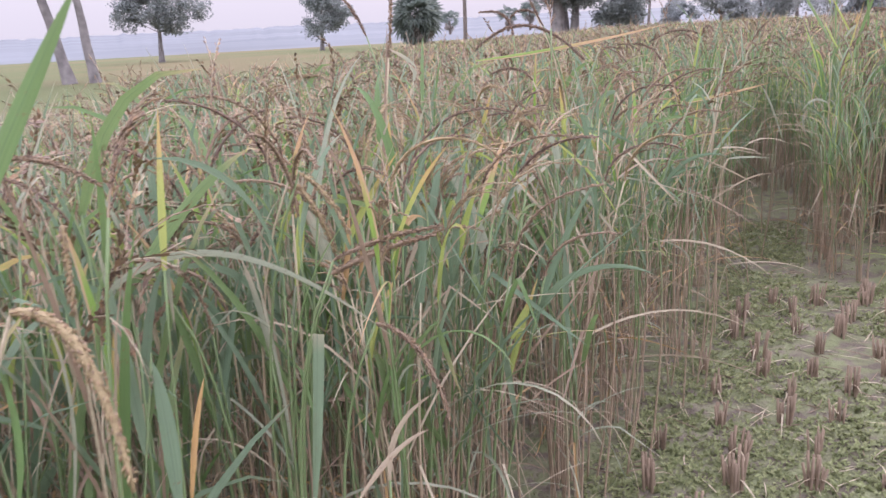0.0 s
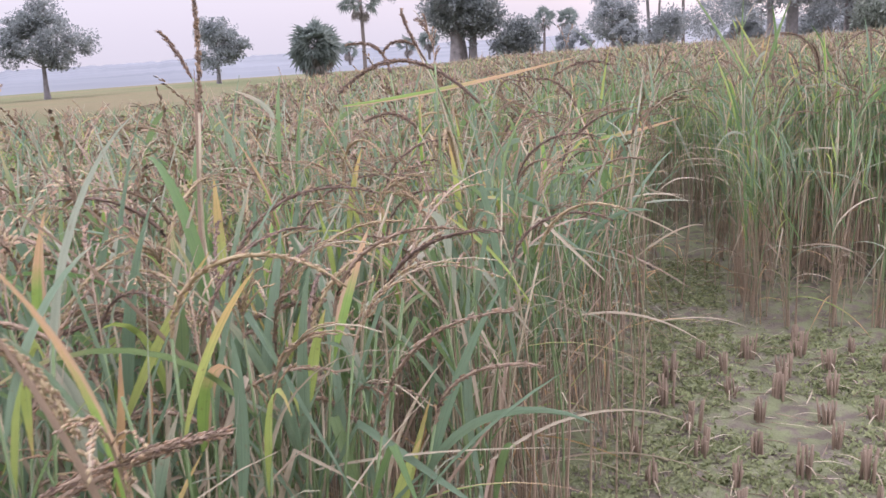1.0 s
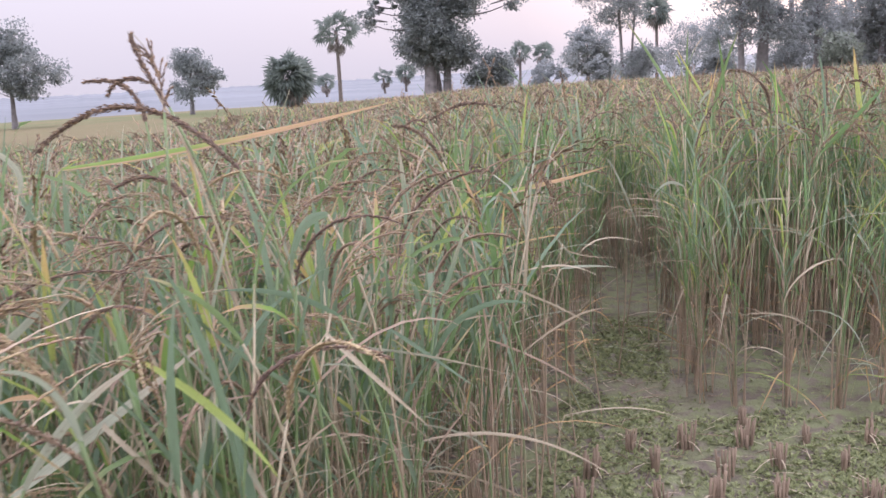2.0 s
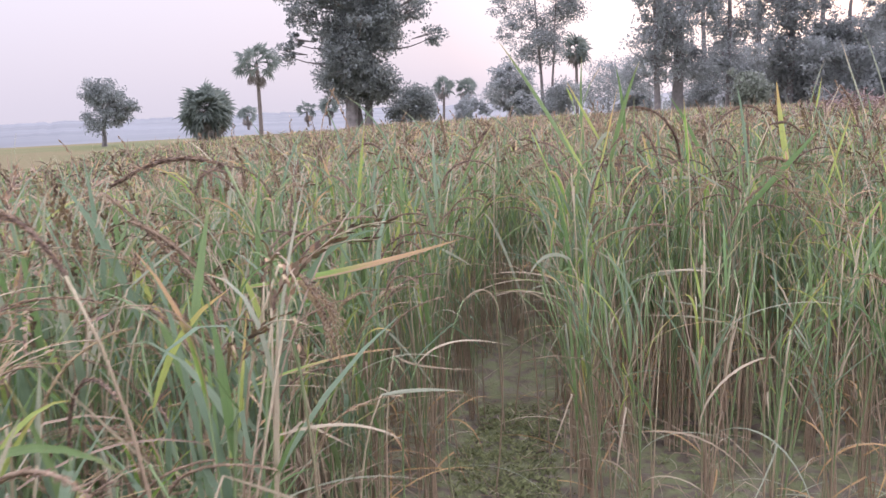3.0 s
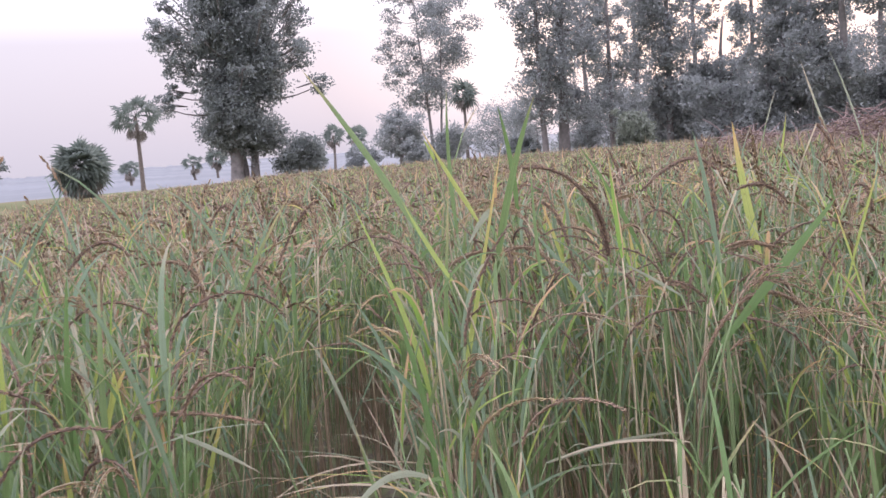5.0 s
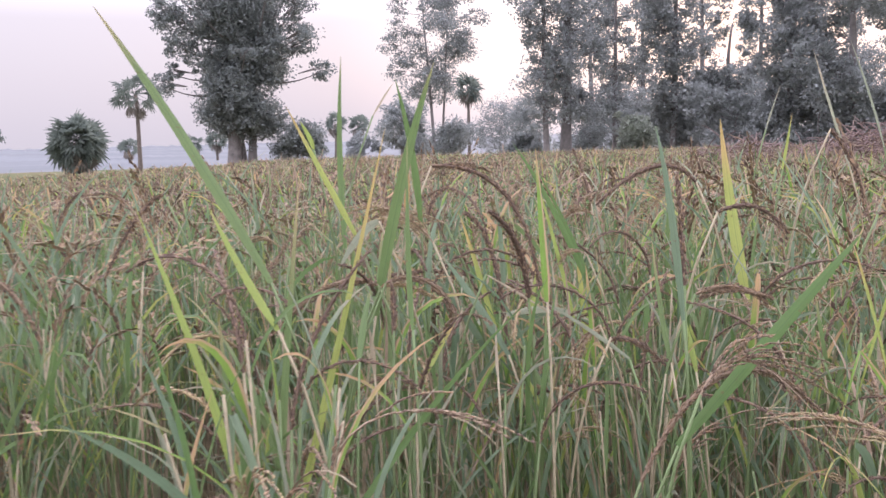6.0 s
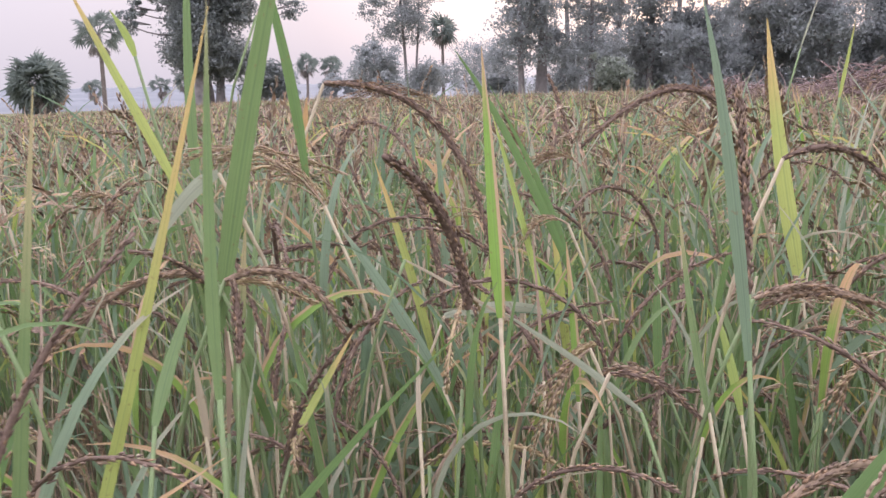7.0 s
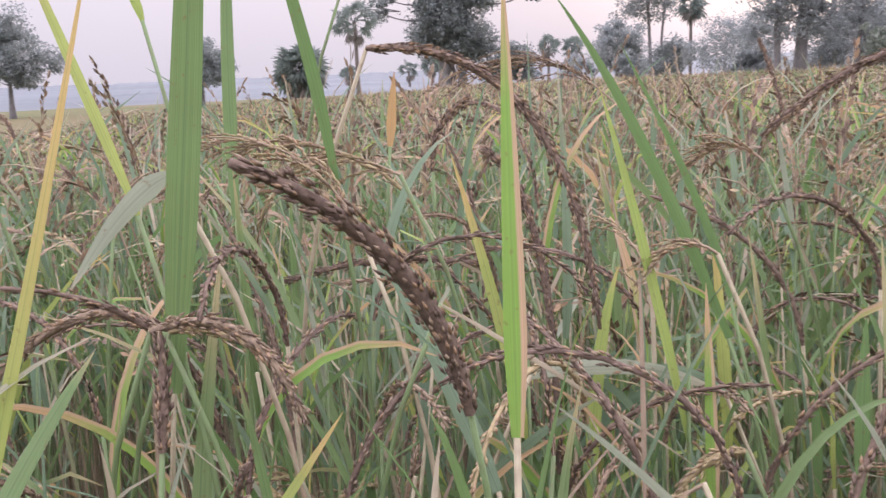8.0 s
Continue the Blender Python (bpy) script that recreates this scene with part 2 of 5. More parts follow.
def bend_path(p0, az, e0, drop, length, n, power=1.4, sway=0.0):
    """A path that leaves p0 at the elevation e0 and bends down by drop degrees."""
    s = np.linspace(0, 1, n + 1)
    e = np.radians(e0 - drop * s ** power)
    a = az + sway * s
    step = np.stack([np.cos(e) * np.cos(a), np.cos(e) * np.sin(a), np.sin(e)], 1) * (length / n)
    mid = 0.5 * (step[1:] + step[:-1])
    return np.vstack([[p0], np.array(p0) + np.cumsum(mid, 0)])


def add_blade(shape, p, width, material, fold=0.18, cols=3, cut=False, turn=0.0, spin=0.0, face=None):
    """A leaf blade along p, folded along its midrib, tapering to its tip."""
    n = len(p) - 1
    t = tangents(p)
    chord = p[-1] - p[0]
    flat = np.array([-chord[1], chord[0], 0.0])
    if np.linalg.norm(flat) < 1e-4:
        flat = np.array([1.0, 0, 0])
    side = unit(flat)[None, :] - t * (t @ unit(flat))[:, None]
    if face is not None:
        side = np.cross(t, np.array(face))
    side = unit(side)
    up = np.cross(t, side)
    s = np.linspace(0, 1, n + 1)
    ang = turn + spin * s
    side, up = side * np.cos(ang)[:, None] + up * np.sin(ang)[:, None], up * np.cos(ang)[:, None] - side * np.sin(ang)[:, None]
    prof = (0.5 + 0.5 * np.minimum(1, s / 0.25)) * (np.ones(n + 1) if cut else np.maximum(0.03, 1 - s ** 2.6) ** 0.85)
    h = (width / 2 * prof)[:, None]
    if cols == 2:
        v = np.stack([p - side * h, p + side * h], 1).reshape(-1, 3)
        uv = np.stack([np.stack([np.zeros(n + 1), s], 1), np.stack([np.ones(n + 1), s], 1)], 1).reshape(-1, 2)
        f = [(2 * i, 2 * i + 1, 2 * i + 3, 2 * i + 2) for i in range(n)]
    else:
        v = np.stack([p - side * h + up * h * fold * 2, p, p + side * h + up * h * fold * 2], 1).reshape(-1, 3)
        uv = np.stack([np.stack([np.full(n + 1, x), s], 1) for x in (0, 0.5, 1)], 1).reshape(-1, 2)
        f = []
        for i in range(n):
            k = 3 * i
            f += [(k, k + 1, k + 4, k + 3), (k + 1, k + 2, k + 5, k + 4)]
    shape.add(v, f, uv, material)


def add_tube(shape, p, r0, r1, sides, material, jitter=None, top=1.0):
    n = len(p) - 1
    t = tangents(p)
    ref = np.where(np.abs(t[:, 2:3]) > 0.9, np.array([[1.0, 0, 0]]), np.array([[0, 0, 1.0]]))
    a = unit(np.cross(t, ref))
    b = np.cross(t, a)
    s = np.linspace(0, 1, n + 1)
    r = r0 + (r1 - r0) * s
    if jitter is not None:
        r = r * jitter
    ang = np.linspace(0, 2 * math.pi, sides, endpoint=False)
    ring = a[:, None, :] * np.cos(ang)[None, :, None] + b[:, None, :] * np.sin(ang)[None, :, None]
    v = (p[:, None, :] + ring * r[:, None, None]).reshape(-1, 3)
    uv = np.stack([np.tile(np.arange(sides) / sides, n + 1), np.repeat(s * top, sides)], 1)
    f = [(i * sides + j, i * sides + (j + 1) % sides, (i + 1) * sides + (j + 1) % sides, (i + 1) * sides + j) for i in range(n) for j in range(sides)]
    f.append(tuple(n * sides + j for j in range(sides)))
    shape.add(v, f, uv, material)


OCTA = [(0, 1, 2), (0, 2, 3), (0, 3, 4), (0, 4, 1), (5, 2, 1), (5, 3, 2), (5, 4, 3), (5, 1, 4)]


def add_grain(shape, at, way, length, width, material, low=False):
    way = unit(np.array(way))
    a = unit(np.cross(way, [0.3, 0.5, 0.81]))
    b = np.cross(way, a)
    at = np.array(at)
    m = at + way * length * 0.45
    if low:
        v = [at, m + a * width / 2, at + way * length, m - a * width / 2]
        shape.add(v, [(0, 1, 2, 3)], np.zeros((4, 2)), material)
    else:
        v = [at, m + a * width / 2, m + b * width / 2.6, m - a * width / 2, m - b * width / 2.6, at + way * length]
        shape.add(v, OCTA, np.zeros((6, 2)), material)


def add_panicle(shape, p, thick, look_name, rng, detail, loose=False, dense=False):
    """A head of rice along p: grains round the rachis, or on thin loose branches."""
    mixes = {"dark": ("dark", "dark", "brown", "rust"), "brown": ("brown", "brown", "dark", "rust"), "gold": ("gold", "gold", "rust", "brown")}
    mats = [GRAIN[k] for k in mixes[look_name]]
    n = len(p) - 1
    t = tangents(p)
    if detail == 0:
        add_blade(shape, p, thick, mats[0], 0.2, 2, False, rng.uniform(-1, 1), 1.5)
        return
    add_tube(shape, p, 0.0016, 0.0007, 3, CULM["dry"])
    if not loose and detail == 2:
        swell = 0.4 + 0.6 * np.sin(math.pi * np.minimum(1, 0.12 + np.linspace(0, 1, n + 1) * 0.8))
        add_tube(shape, p, thick * 0.36, thick * 0.24, 5, mats[0], swell)
    length = np.linalg.norm(np.diff(p, axis=0), axis=1).sum()

    def at(s):
        k = min(n - 1, int(s * n))
        f = s * n - k
        return p[k] * (1 - f) + p[k + 1] * f, unit(t[k] * (1 - f) + t[k + 1] * f)

    if loose:
        for i in range(18 if dense else 9 if detail == 2 else 5):
            s0 = rng.uniform(0.0, 0.6)
            q, d = at(s0)
            out = unit(d + 0.26 * np.array([rng.uniform(-1, 1), rng.uniform(-1, 1), rng.uniform(-0.6, 0.8)]))
            ln = length * rng.uniform(0.30, 0.5)
            m = 6
            s = np.linspace(0, 1, m + 1)[:, None]
            path = q + out * ln * s + np.array([0, 0, -1.0]) * ln * 0.42 * s * s
            if detail == 2:
                add_tube(shape, path, 0.0007, 0.0004, 3, CULM["dry"])
            tt = tangents(path)
            count = int(ln / 0.006) if detail == 2 else 5
            for j in range(count):
                u = (j + 0.6) / count
                k = min(m - 1, int(u * m))
                f = u * m - k
                spread = np.array([rng.uniform(-1, 1), rng.uniform(-1, 1), rng.uniform(-1, 1)]) * 0.2
                add_grain(shape, path[k] * (1 - f) + path[k + 1] * f, tt[k] + spread, 0.0095 if detail == 2 else 0.016, 0.0034 if detail == 2 else 0.006, rng.choice(mats), detail < 2)
        return
    count = int(length / (0.0007 if dense else 0.0019)) if detail == 2 else 34
    for j in range(count):
        s = (j + rng.random()) / count
        q, d = at(s * 0.97)
        a = unit(np.cross(d, [0.2, 0.4, 0.9]))
        b = np.cross(d, a)
        ang = rng.uniform(0, 2 * math.pi)
        radial = a * math.cos(ang) + b * math.sin(ang)
        lump = 0.82 + 0.18 * math.sin(s * length * 260 + 2 * ang)
        rad = thick * (0.35 + 0.65 * math.sin(math.pi * min(1, 0.12 + s * 0.8))) * rng.uniform(0.4, 1.0) * lump
        ruffle = np.array([rng.uniform(-1, 1), rng.uniform(-1, 1), rng.uniform(-1, 1)]) * 0.16
        add_grain(shape, q + radial * rad * 0.56, d + radial * rng.uniform(0.08, 0.42) + ruffle, 0.0080 * rng.uniform(0.8, 1.15) if detail == 2 else 0.017, 0.0028 if detail == 2 else 0.007, rng.choice(mats), detail < 2)


def part(name, shape, parent, label="", smooth=True):
    ob = new(name, shape.mesh(name, smooth) if isinstance(shape, Shape) else shape)
    ob.parent = parent
    if label:
        tagged(ob, label)
    return ob


# ---- ground ----
def steps(edges):
    """Grid lines: pairs of a limit and the spacing up to it."""
    line = [edges[0][0]]
    for limit, gap in edges[1:]:
        k = max(1, round((limit - line[-1]) / gap))
        first = line[-1]
        line += [first + (limit - first) * (i + 1) / k for i in range(k)]
    return line


def soil_height(x, y):
    a = noise.noise((x * 1.3, y * 1.3, 0.3)) * 0.018 + noise.noise((x * 6, y * 6, 1.7)) * 0.012 + noise.noise((x * 17, y * 17, 4.1)) * 0.009 + max(0.0, noise.noise((x * 11, y * 11, 8.8)) - 0.25) * 0.05
    far = max(0.0, 1 - math.hypot(x, y - 2) / 14)
    return a * min(1, far * 2)


gx = steps([(-1500, 0), (-200, 260), (-30, 34), (-6, 4), (-1.2, 0.3), (2.6, 0.035), (6, 0.25), (30, 4), (200, 34), (1500, 260)])
gy = steps([(-1500, 0), (-200, 260), (-12, 34), (-1, 1.5), (0.6, 0.2), (5.6, 0.035), (10, 0.25), (50, 4), (250, 34), (1500, 260)])
shape = Shape()
gv = [(x, y, soil_height(x, y)) for y in gy for x in gx]
w_ = len(gx)
shape.add(gv, [(j * w_ + i, j * w_ + i + 1, (j + 1) * w_ + i + 1, (j + 1) * w_ + i) for j in range(len(gy) - 1) for i in range(w_ - 1)], np.zeros((len(gv), 2)), SOIL)
tagged(new("ground", shape.mesh("ground")), "brown soil with moss, cut stubble and grassy fields beyond", "ground", kind="structure")


# ---- where rice stands ----
def left_edge(y):
    """The ragged side of the standing crop along the cut strip."""
    return (-0.31 + 0.33 * (y - 1.9)) if y < 3.4 else 0.185 + 0.25 * (y - 3.4)


def in_crop(x, y):
    if y > 6.3:
        return True
    if x < left_edge(y) + 0.03 * math.sin(y * 9):
        return True
    return y > 3.82 + 0.05 * math.sin(x * 7) and x > 0.74 + 0.21 * (y - 3.85)


def crop_reach(az):
    """How far the crop runs in a direction, degrees from straight ahead."""
    return 5.2 if az < -33 else 5.2 + 6.8 * (az + 33) / 8 if az < -25 else 12.0 + 2.0 * (az + 25) / 7 if az < -18 else 14.0 + 32.0 * min(1.0, (az + 18) / 12)


# ---- rice plants ----
def kinked(path, rng):
    """The path with its outer part snapped over, as a broken leaf hangs."""
    k = max(1, int(len(path) * rng.uniform(0.35, 0.7)))
    out = path.copy()
    arm = path[k:] - path[k - 1]
    run = np.linalg.norm(arm, axis=1)[:, None]
    way = unit(np.array([path[-1][0] - path[0][0], path[-1][1] - path[0][1], 0.0])) * rng.uniform(0.15, 0.9) + np.array([rng.uniform(-0.4, 0.4), rng.uniform(-0.4, 0.4), -1.0])
    out[k:] = path[k - 1] + unit(way) * run
    return out


def tiller(rng, add, foot, detail, broad=1.0):
    """One stalk with its leaves and head; add(kind) gives the shape to draw into. broad: how wide its green leaves are, under 1 for a late stalk without a head."""
    az = rng.uniform(0, 2 * math.pi)
    lean = rng.uniform(1, 10)
    neck = rng.uniform(0.84, 1.10)
    n = 6 if detail == 2 else 3
    p = bend_path((foot[0], foot[1], 0.0), az, 90 - lean * 0.4, lean, neck, n, 1.0)
    look_c = "dry" if rng.random() < 0.3 else "green"
    add_tube(add("culm"), p, 0.0031, 0.0018, 4 if detail == 2 else 3, CULM[look_c])
    bare = broad < 1 or rng.random() < (0.30 if broad > 1 else 0.52 if detail == 2 else 0.36)
    levels = [(rng.uniform(0.10, 0.40), "low"), (rng.uniform(0.45, 0.66), "mid"), (rng.uniform(0.62, 0.84), "mid"), (rng.uniform(0.84, 0.96), "flag")]
    if detail == 2 and rng.random() < 0.5:
        levels.insert(0, (rng.uniform(0.12, 0.35), "low"))
    if broad > 1:
        levels += [(rng.uniform(0.25, 0.7), "low") for _ in range(1 if detail == 2 else 2)]
    elif detail < 2:
        levels = levels[1:] if rng.random() < 0.7 else levels
    for share, kind in levels:
        k = share * n
        i = min(n - 1, int(k))
        q = p[i] + (p[i + 1] - p[i]) * (k - i)
        a = rng.uniform(0, 2 * math.pi)
        steps_ = 9 if detail == 2 else 5
        if kind == "low":
            # withered leaves: some hang down along the stalk, some arch out
            hue = rng.choice(["dry", "withered", "withered", "orange", "pale"])
            path = bend_path(q, a, rng.uniform(40, 80), rng.choice([rng.uniform(60, 110), rng.uniform(110, 165)]), rng.uniform(0.18, 0.42), steps_, rng.uniform(0.6, 1.3), rng.uniform(-0.8, 0.8))
            w = rng.uniform(0.003, 0.008)
        elif kind == "mid":
            hue = rng.choice(["green", "green", "blue", "blue", "blue", "pale", "dry", "dry", "withered"] if broad > 1 else ["green", "green", "green", "green", "blue", "blue", "blue", "pale", "dry", "yellow", "withered"])
            path = bend_path(q, a, rng.uniform(58, 86), rng.choice([rng.uniform(4, 40), rng.uniform(4, 40), rng.uniform(40, 120)]), rng.uniform(0.26, 0.50), steps_, rng.uniform(1.3, 2.4), rng.uniform(-0.5, 0.5))
            w = rng.uniform(0.0055, 0.0122)
        else:
            hue = rng.choice(["green", "green", "blue", "blue", "yellow", "tipped", "pale", "dry"])
            path = bend_path(q, a, rng.uniform(62, 88), rng.choice([rng.uniform(0, 30), rng.uniform(0, 60), rng.uniform(50, 130)]), rng.uniform(0.18, 0.36), steps_, rng.uniform(1.3, 2.2), rng.uniform(-0.4, 0.4))
            w = rng.uniform(0.0065, 0.0135)
        if hue in ("dry", "pale", "withered"):
            w *= 0.72
        elif kind != "low":
            w *= broad
        if rng.random() < (0.36 if kind == "low" else 0.22):
            path = kinked(path, rng)
        path[:, 2] = np.maximum(path[:, 2], 0.01)
        add_blade(add("leaf"), path, w, LEAF[hue], 0.2, 3 if detail == 2 else 2, False, rng.uniform(-0.8, 0.8), rng.uniform(-1.6, 1.6))
    if not bare:
        d = p[-1] - p[-2]
        a = math.atan2(d[1], d[0]) + rng.uniform(-0.8, 0.8)
        ln = rng.uniform(0.18, 0.29)
        drop = rng.choice([rng.uniform(70, 115), rng.uniform(100, 165), rng.uniform(100, 165), rng.uniform(15, 50)])
        open_head = rng.random() < (0.5 if broad > 1 else 0.42 if detail == 2 else 0.2)
        if open_head:
            drop = max(drop, 90)
        path = bend_path(p[-1], a, 84, drop, ln, 9 if detail == 2 else 6, 1.0, rng.uniform(-0.3, 0.3))
        hue = rng.choice(["gold", "gold", "brown"] if open_head else ["dark", "brown", "brown", "gold"] if broad > 1 else ["dark", "dark", "dark", "brown", "brown", "gold"])
        add_panicle(add("panicle"), path, rng.uniform(0.006, 0.0095) * (1.0 if detail == 2 else 1.15), hue, rng, detail, open_head)


def rice_prototype(seed, broad):
    """A clump of stalks with every stalk, leaf and head a part of its own."""
    rng = random.Random(seed)
    plant = new("rice_plant")
    made = []

    def add(kind):
        made.append((kind, Shape()))
        return made[-1][1]

    for i in range(rng.randint(10, 11)):
        a = rng.uniform(0, 6.28)
        r = rng.uniform(0.005, 0.065 if broad > 1 else 0.032)
        tiller(rng, add, (r * math.cos(a), r * math.sin(a)), 2, broad)
    for kind, s in made:
        part(kind, s, plant)
    tagged(plant, "low rice plant with narrow green leaves and no heads" if broad < 1 else "rice plant with green and straw leaves and drooping brown heads", "rice plant", "rice plants by the cut strip")
    return plant


def clump_arrays(seed, detail, stalks, broad):
    """The same plant joined into arrays, for the many that stand further in."""
    rng = random.Random(seed)
    s = Shape()
    for m in (*LEAF.values(), *CULM.values(), *GRAIN.values()):
        s.slot(m)
    for i in range(stalks):
        a = rng.uniform(0, 6.28)
        r = rng.uniform(0.005, 0.085)
        tiller(rng, lambda kind: s, (r * math.cos(a), r * math.sin(a)), detail, broad)
    return s


def top_arrays(seed, stalks):
    """Only the upper leaves and heads, for the crop far off."""
    rng = random.Random(seed)
    s = Shape()
    for m in (*LEAF.values(), *CULM.values(), *GRAIN.values()):
        s.slot(m)
    for i in range(stalks):
        a, r = rng.uniform(0, 6.28), rng.uniform(0, 0.13)
        q = (r * math.cos(a), r * math.sin(a), rng.uniform(0.62, 0.86))
        hue = rng.choice(["green", "green", "green", "green", "blue", "blue", "yellow", "tipped", "withered"])
        add_blade(s, np.array([(q[0] * 0.6, q[1] * 0.6, 0.0), q]), 0.012, CULM["green"], 0.2, 2, True)
        path = bend_path(q, rng.uniform(0, 6.28), rng.uniform(60, 88), rng.uniform(5, 100), rng.uniform(0.26, 0.46), 3, 1.6)
        add_blade(s, path, rng.uniform(0.014, 0.024), LEAF[hue], 0.2, 2)
        if rng.random() < 0.75:
            path = bend_path((q[0], q[1], rng.uniform(0.86, 1.02)), rng.uniform(0, 6.28), 70, rng.uniform(80, 150), 0.24, 4, 1.0)
            add_panicle(s, path, rng.uniform(0.012, 0.018), rng.choice(["dark", "dark", "dark", "brown", "brown"]), rng, 0)
    return s


def scatter(name, label, protos, spots):
    """One joined mesh of many turned and scaled copies."""
    data = [s.arrays() for s in protos]
    vs, uvs, loops, totals, slots, base = [], [], [], [], [], 0
    for k, x, y, turn, size, tall in spots:
        v, uv, loop, total, slot = data[k]
        c, s = math.cos(turn) * size, math.sin(turn) * size
        vs.append(np.stack([v[:, 0] * c - v[:, 1] * s + x, v[:, 0] * s + v[:, 1] * c + y, v[:, 2] * tall], 1))
        uvs.append(uv)
        loops.append(loop + base)
        totals.append(total)
        slots.append(slot)
        base += len(v)
    me = array_mesh(name, np.concatenate(vs), np.concatenate(uvs), np.concatenate(loops), np.concatenate(totals), np.concatenate(slots), protos[0].mats)
    return tagged(new(name, me), label, "rice crop", kind="stuff")


def crop_height(x, y):
    return 1.02 - 0.06 * max(0.0, min(1.0, y - 2.2)) * max(0.0, min(1.0, 0.3 - x)) - 0.09 * max(0.0, min(1.0, -1.0 - x)) + 0.07 * noise.noise((x * 0.35, y * 0.35, 2.0)) + 0.03 * noise.noise((x * 1.7, y * 1.7, 5.0))


def off_path(x, y):
    """How far a spot lies from the line along which the viewer leans over the crop."""
    ax, ay, bx, by = 0.95, 3.2, 1.42, 4.25
    t = max(0, min(1, ((x - ax) * (bx - ax) + (y - ay) * (by - ay)) / ((bx - ax) ** 2 + (by - ay) ** 2)))
    return math.hypot(x - ax - t * (bx - ax), y - ay - t * (by - ay))


rng = random.Random(11)
near, middle, far = [], [], []
for j in range(0, 110):
    for i in range(-50, 70):
        x, y = i * 0.2 + rng.uniform(-0.055, 0.055), -0.9 + j * 0.2 + rng.uniform(-0.055, 0.055)
        d, az = math.hypot(x, y), math.degrees(math.atan2(x, y + 0.9))
        if d > 21 or not in_crop(x, y):
            continue
        if not (-44 < az < 46) and not (y < 1.5 and -2.2 < x < 0):
            if -5.5 < x < 9 and y < 8.5 and d > 1.5 and rng.random() < 0.8:
                far.append((x, y, rng.uniform(0, 6.28), rng.uniform(1.0, 1.3), crop_height(x, y) * rng.uniform(0.95, 1.05)))
            continue
        if d > crop_reach(az) or math.hypot(x + 0.28, y + 0.41) < 1.12 or math.hypot(x + 0.2, y - 0.28) < 0.78 or math.hypot(x - 1.42, y - 4.28) < 0.34 or x > 0.7 and y < 4.35 and rng.random() < 0.22:
            continue
        gap = left_edge(y) - x
        beside = 0 <= gap < 0.42 and 0.7 < y < 4.6 or 0.75 < x < 2.15 and 3.8 < y < 5.25
        tall = crop_height(x, y) * rng.uniform(0.94, 1.06)
        if off_path(x, y) < 0.42:
            tall *= 0.80
        elif off_path(x, y) < 0.85:
            tall *= 0.95
        if 0 <= gap < 0.5 and 2.0 < y < 4.5:
            tall *= 0.66 if 2.8 < y < 3.5 else 0.84 if 3.5 <= y < 4.1 else 0.96
        row = (x, y, rng.uniform(0, 6.28), rng.uniform(0.95, 1.2), tall)
        if beside:
            near.append(row)
        elif d < 7.6:
            middle.append(row)
        elif rng.random() < 0.66:
            far.append(row)
for k in range(5600):
    az, d = rng.uniform(-30, 44), math.sqrt(rng.uniform(20.5 ** 2, 46 ** 2))
    if d < crop_reach(az):
        x, y = d * math.sin(radians(az)), d * math.cos(radians(az))
        far.append((x, y, rng.uniform(0, 6.28), rng.uniform(1.3, 2.0), crop_height(x, y) * rng.uniform(0.95, 1.05)))

protos = [clump_arrays(100 + k, 1, 9, 1.4 if k < 7 else 1.0) for k in range(14)]
scatter("rice_crop", "dense standing rice, green leaves among ripe brown heads", protos, [(rng.randrange(7) + (0 if r[0] < 0.2 and r[1] < 3.6 else 7), *r) for r in middle])
protos = [top_arrays(200 + k, 6) for k in range(10)]
scatter("rice_crop", "tops of standing rice running back to the trees", protos, [(rng.randrange(10), *r) for r in far])


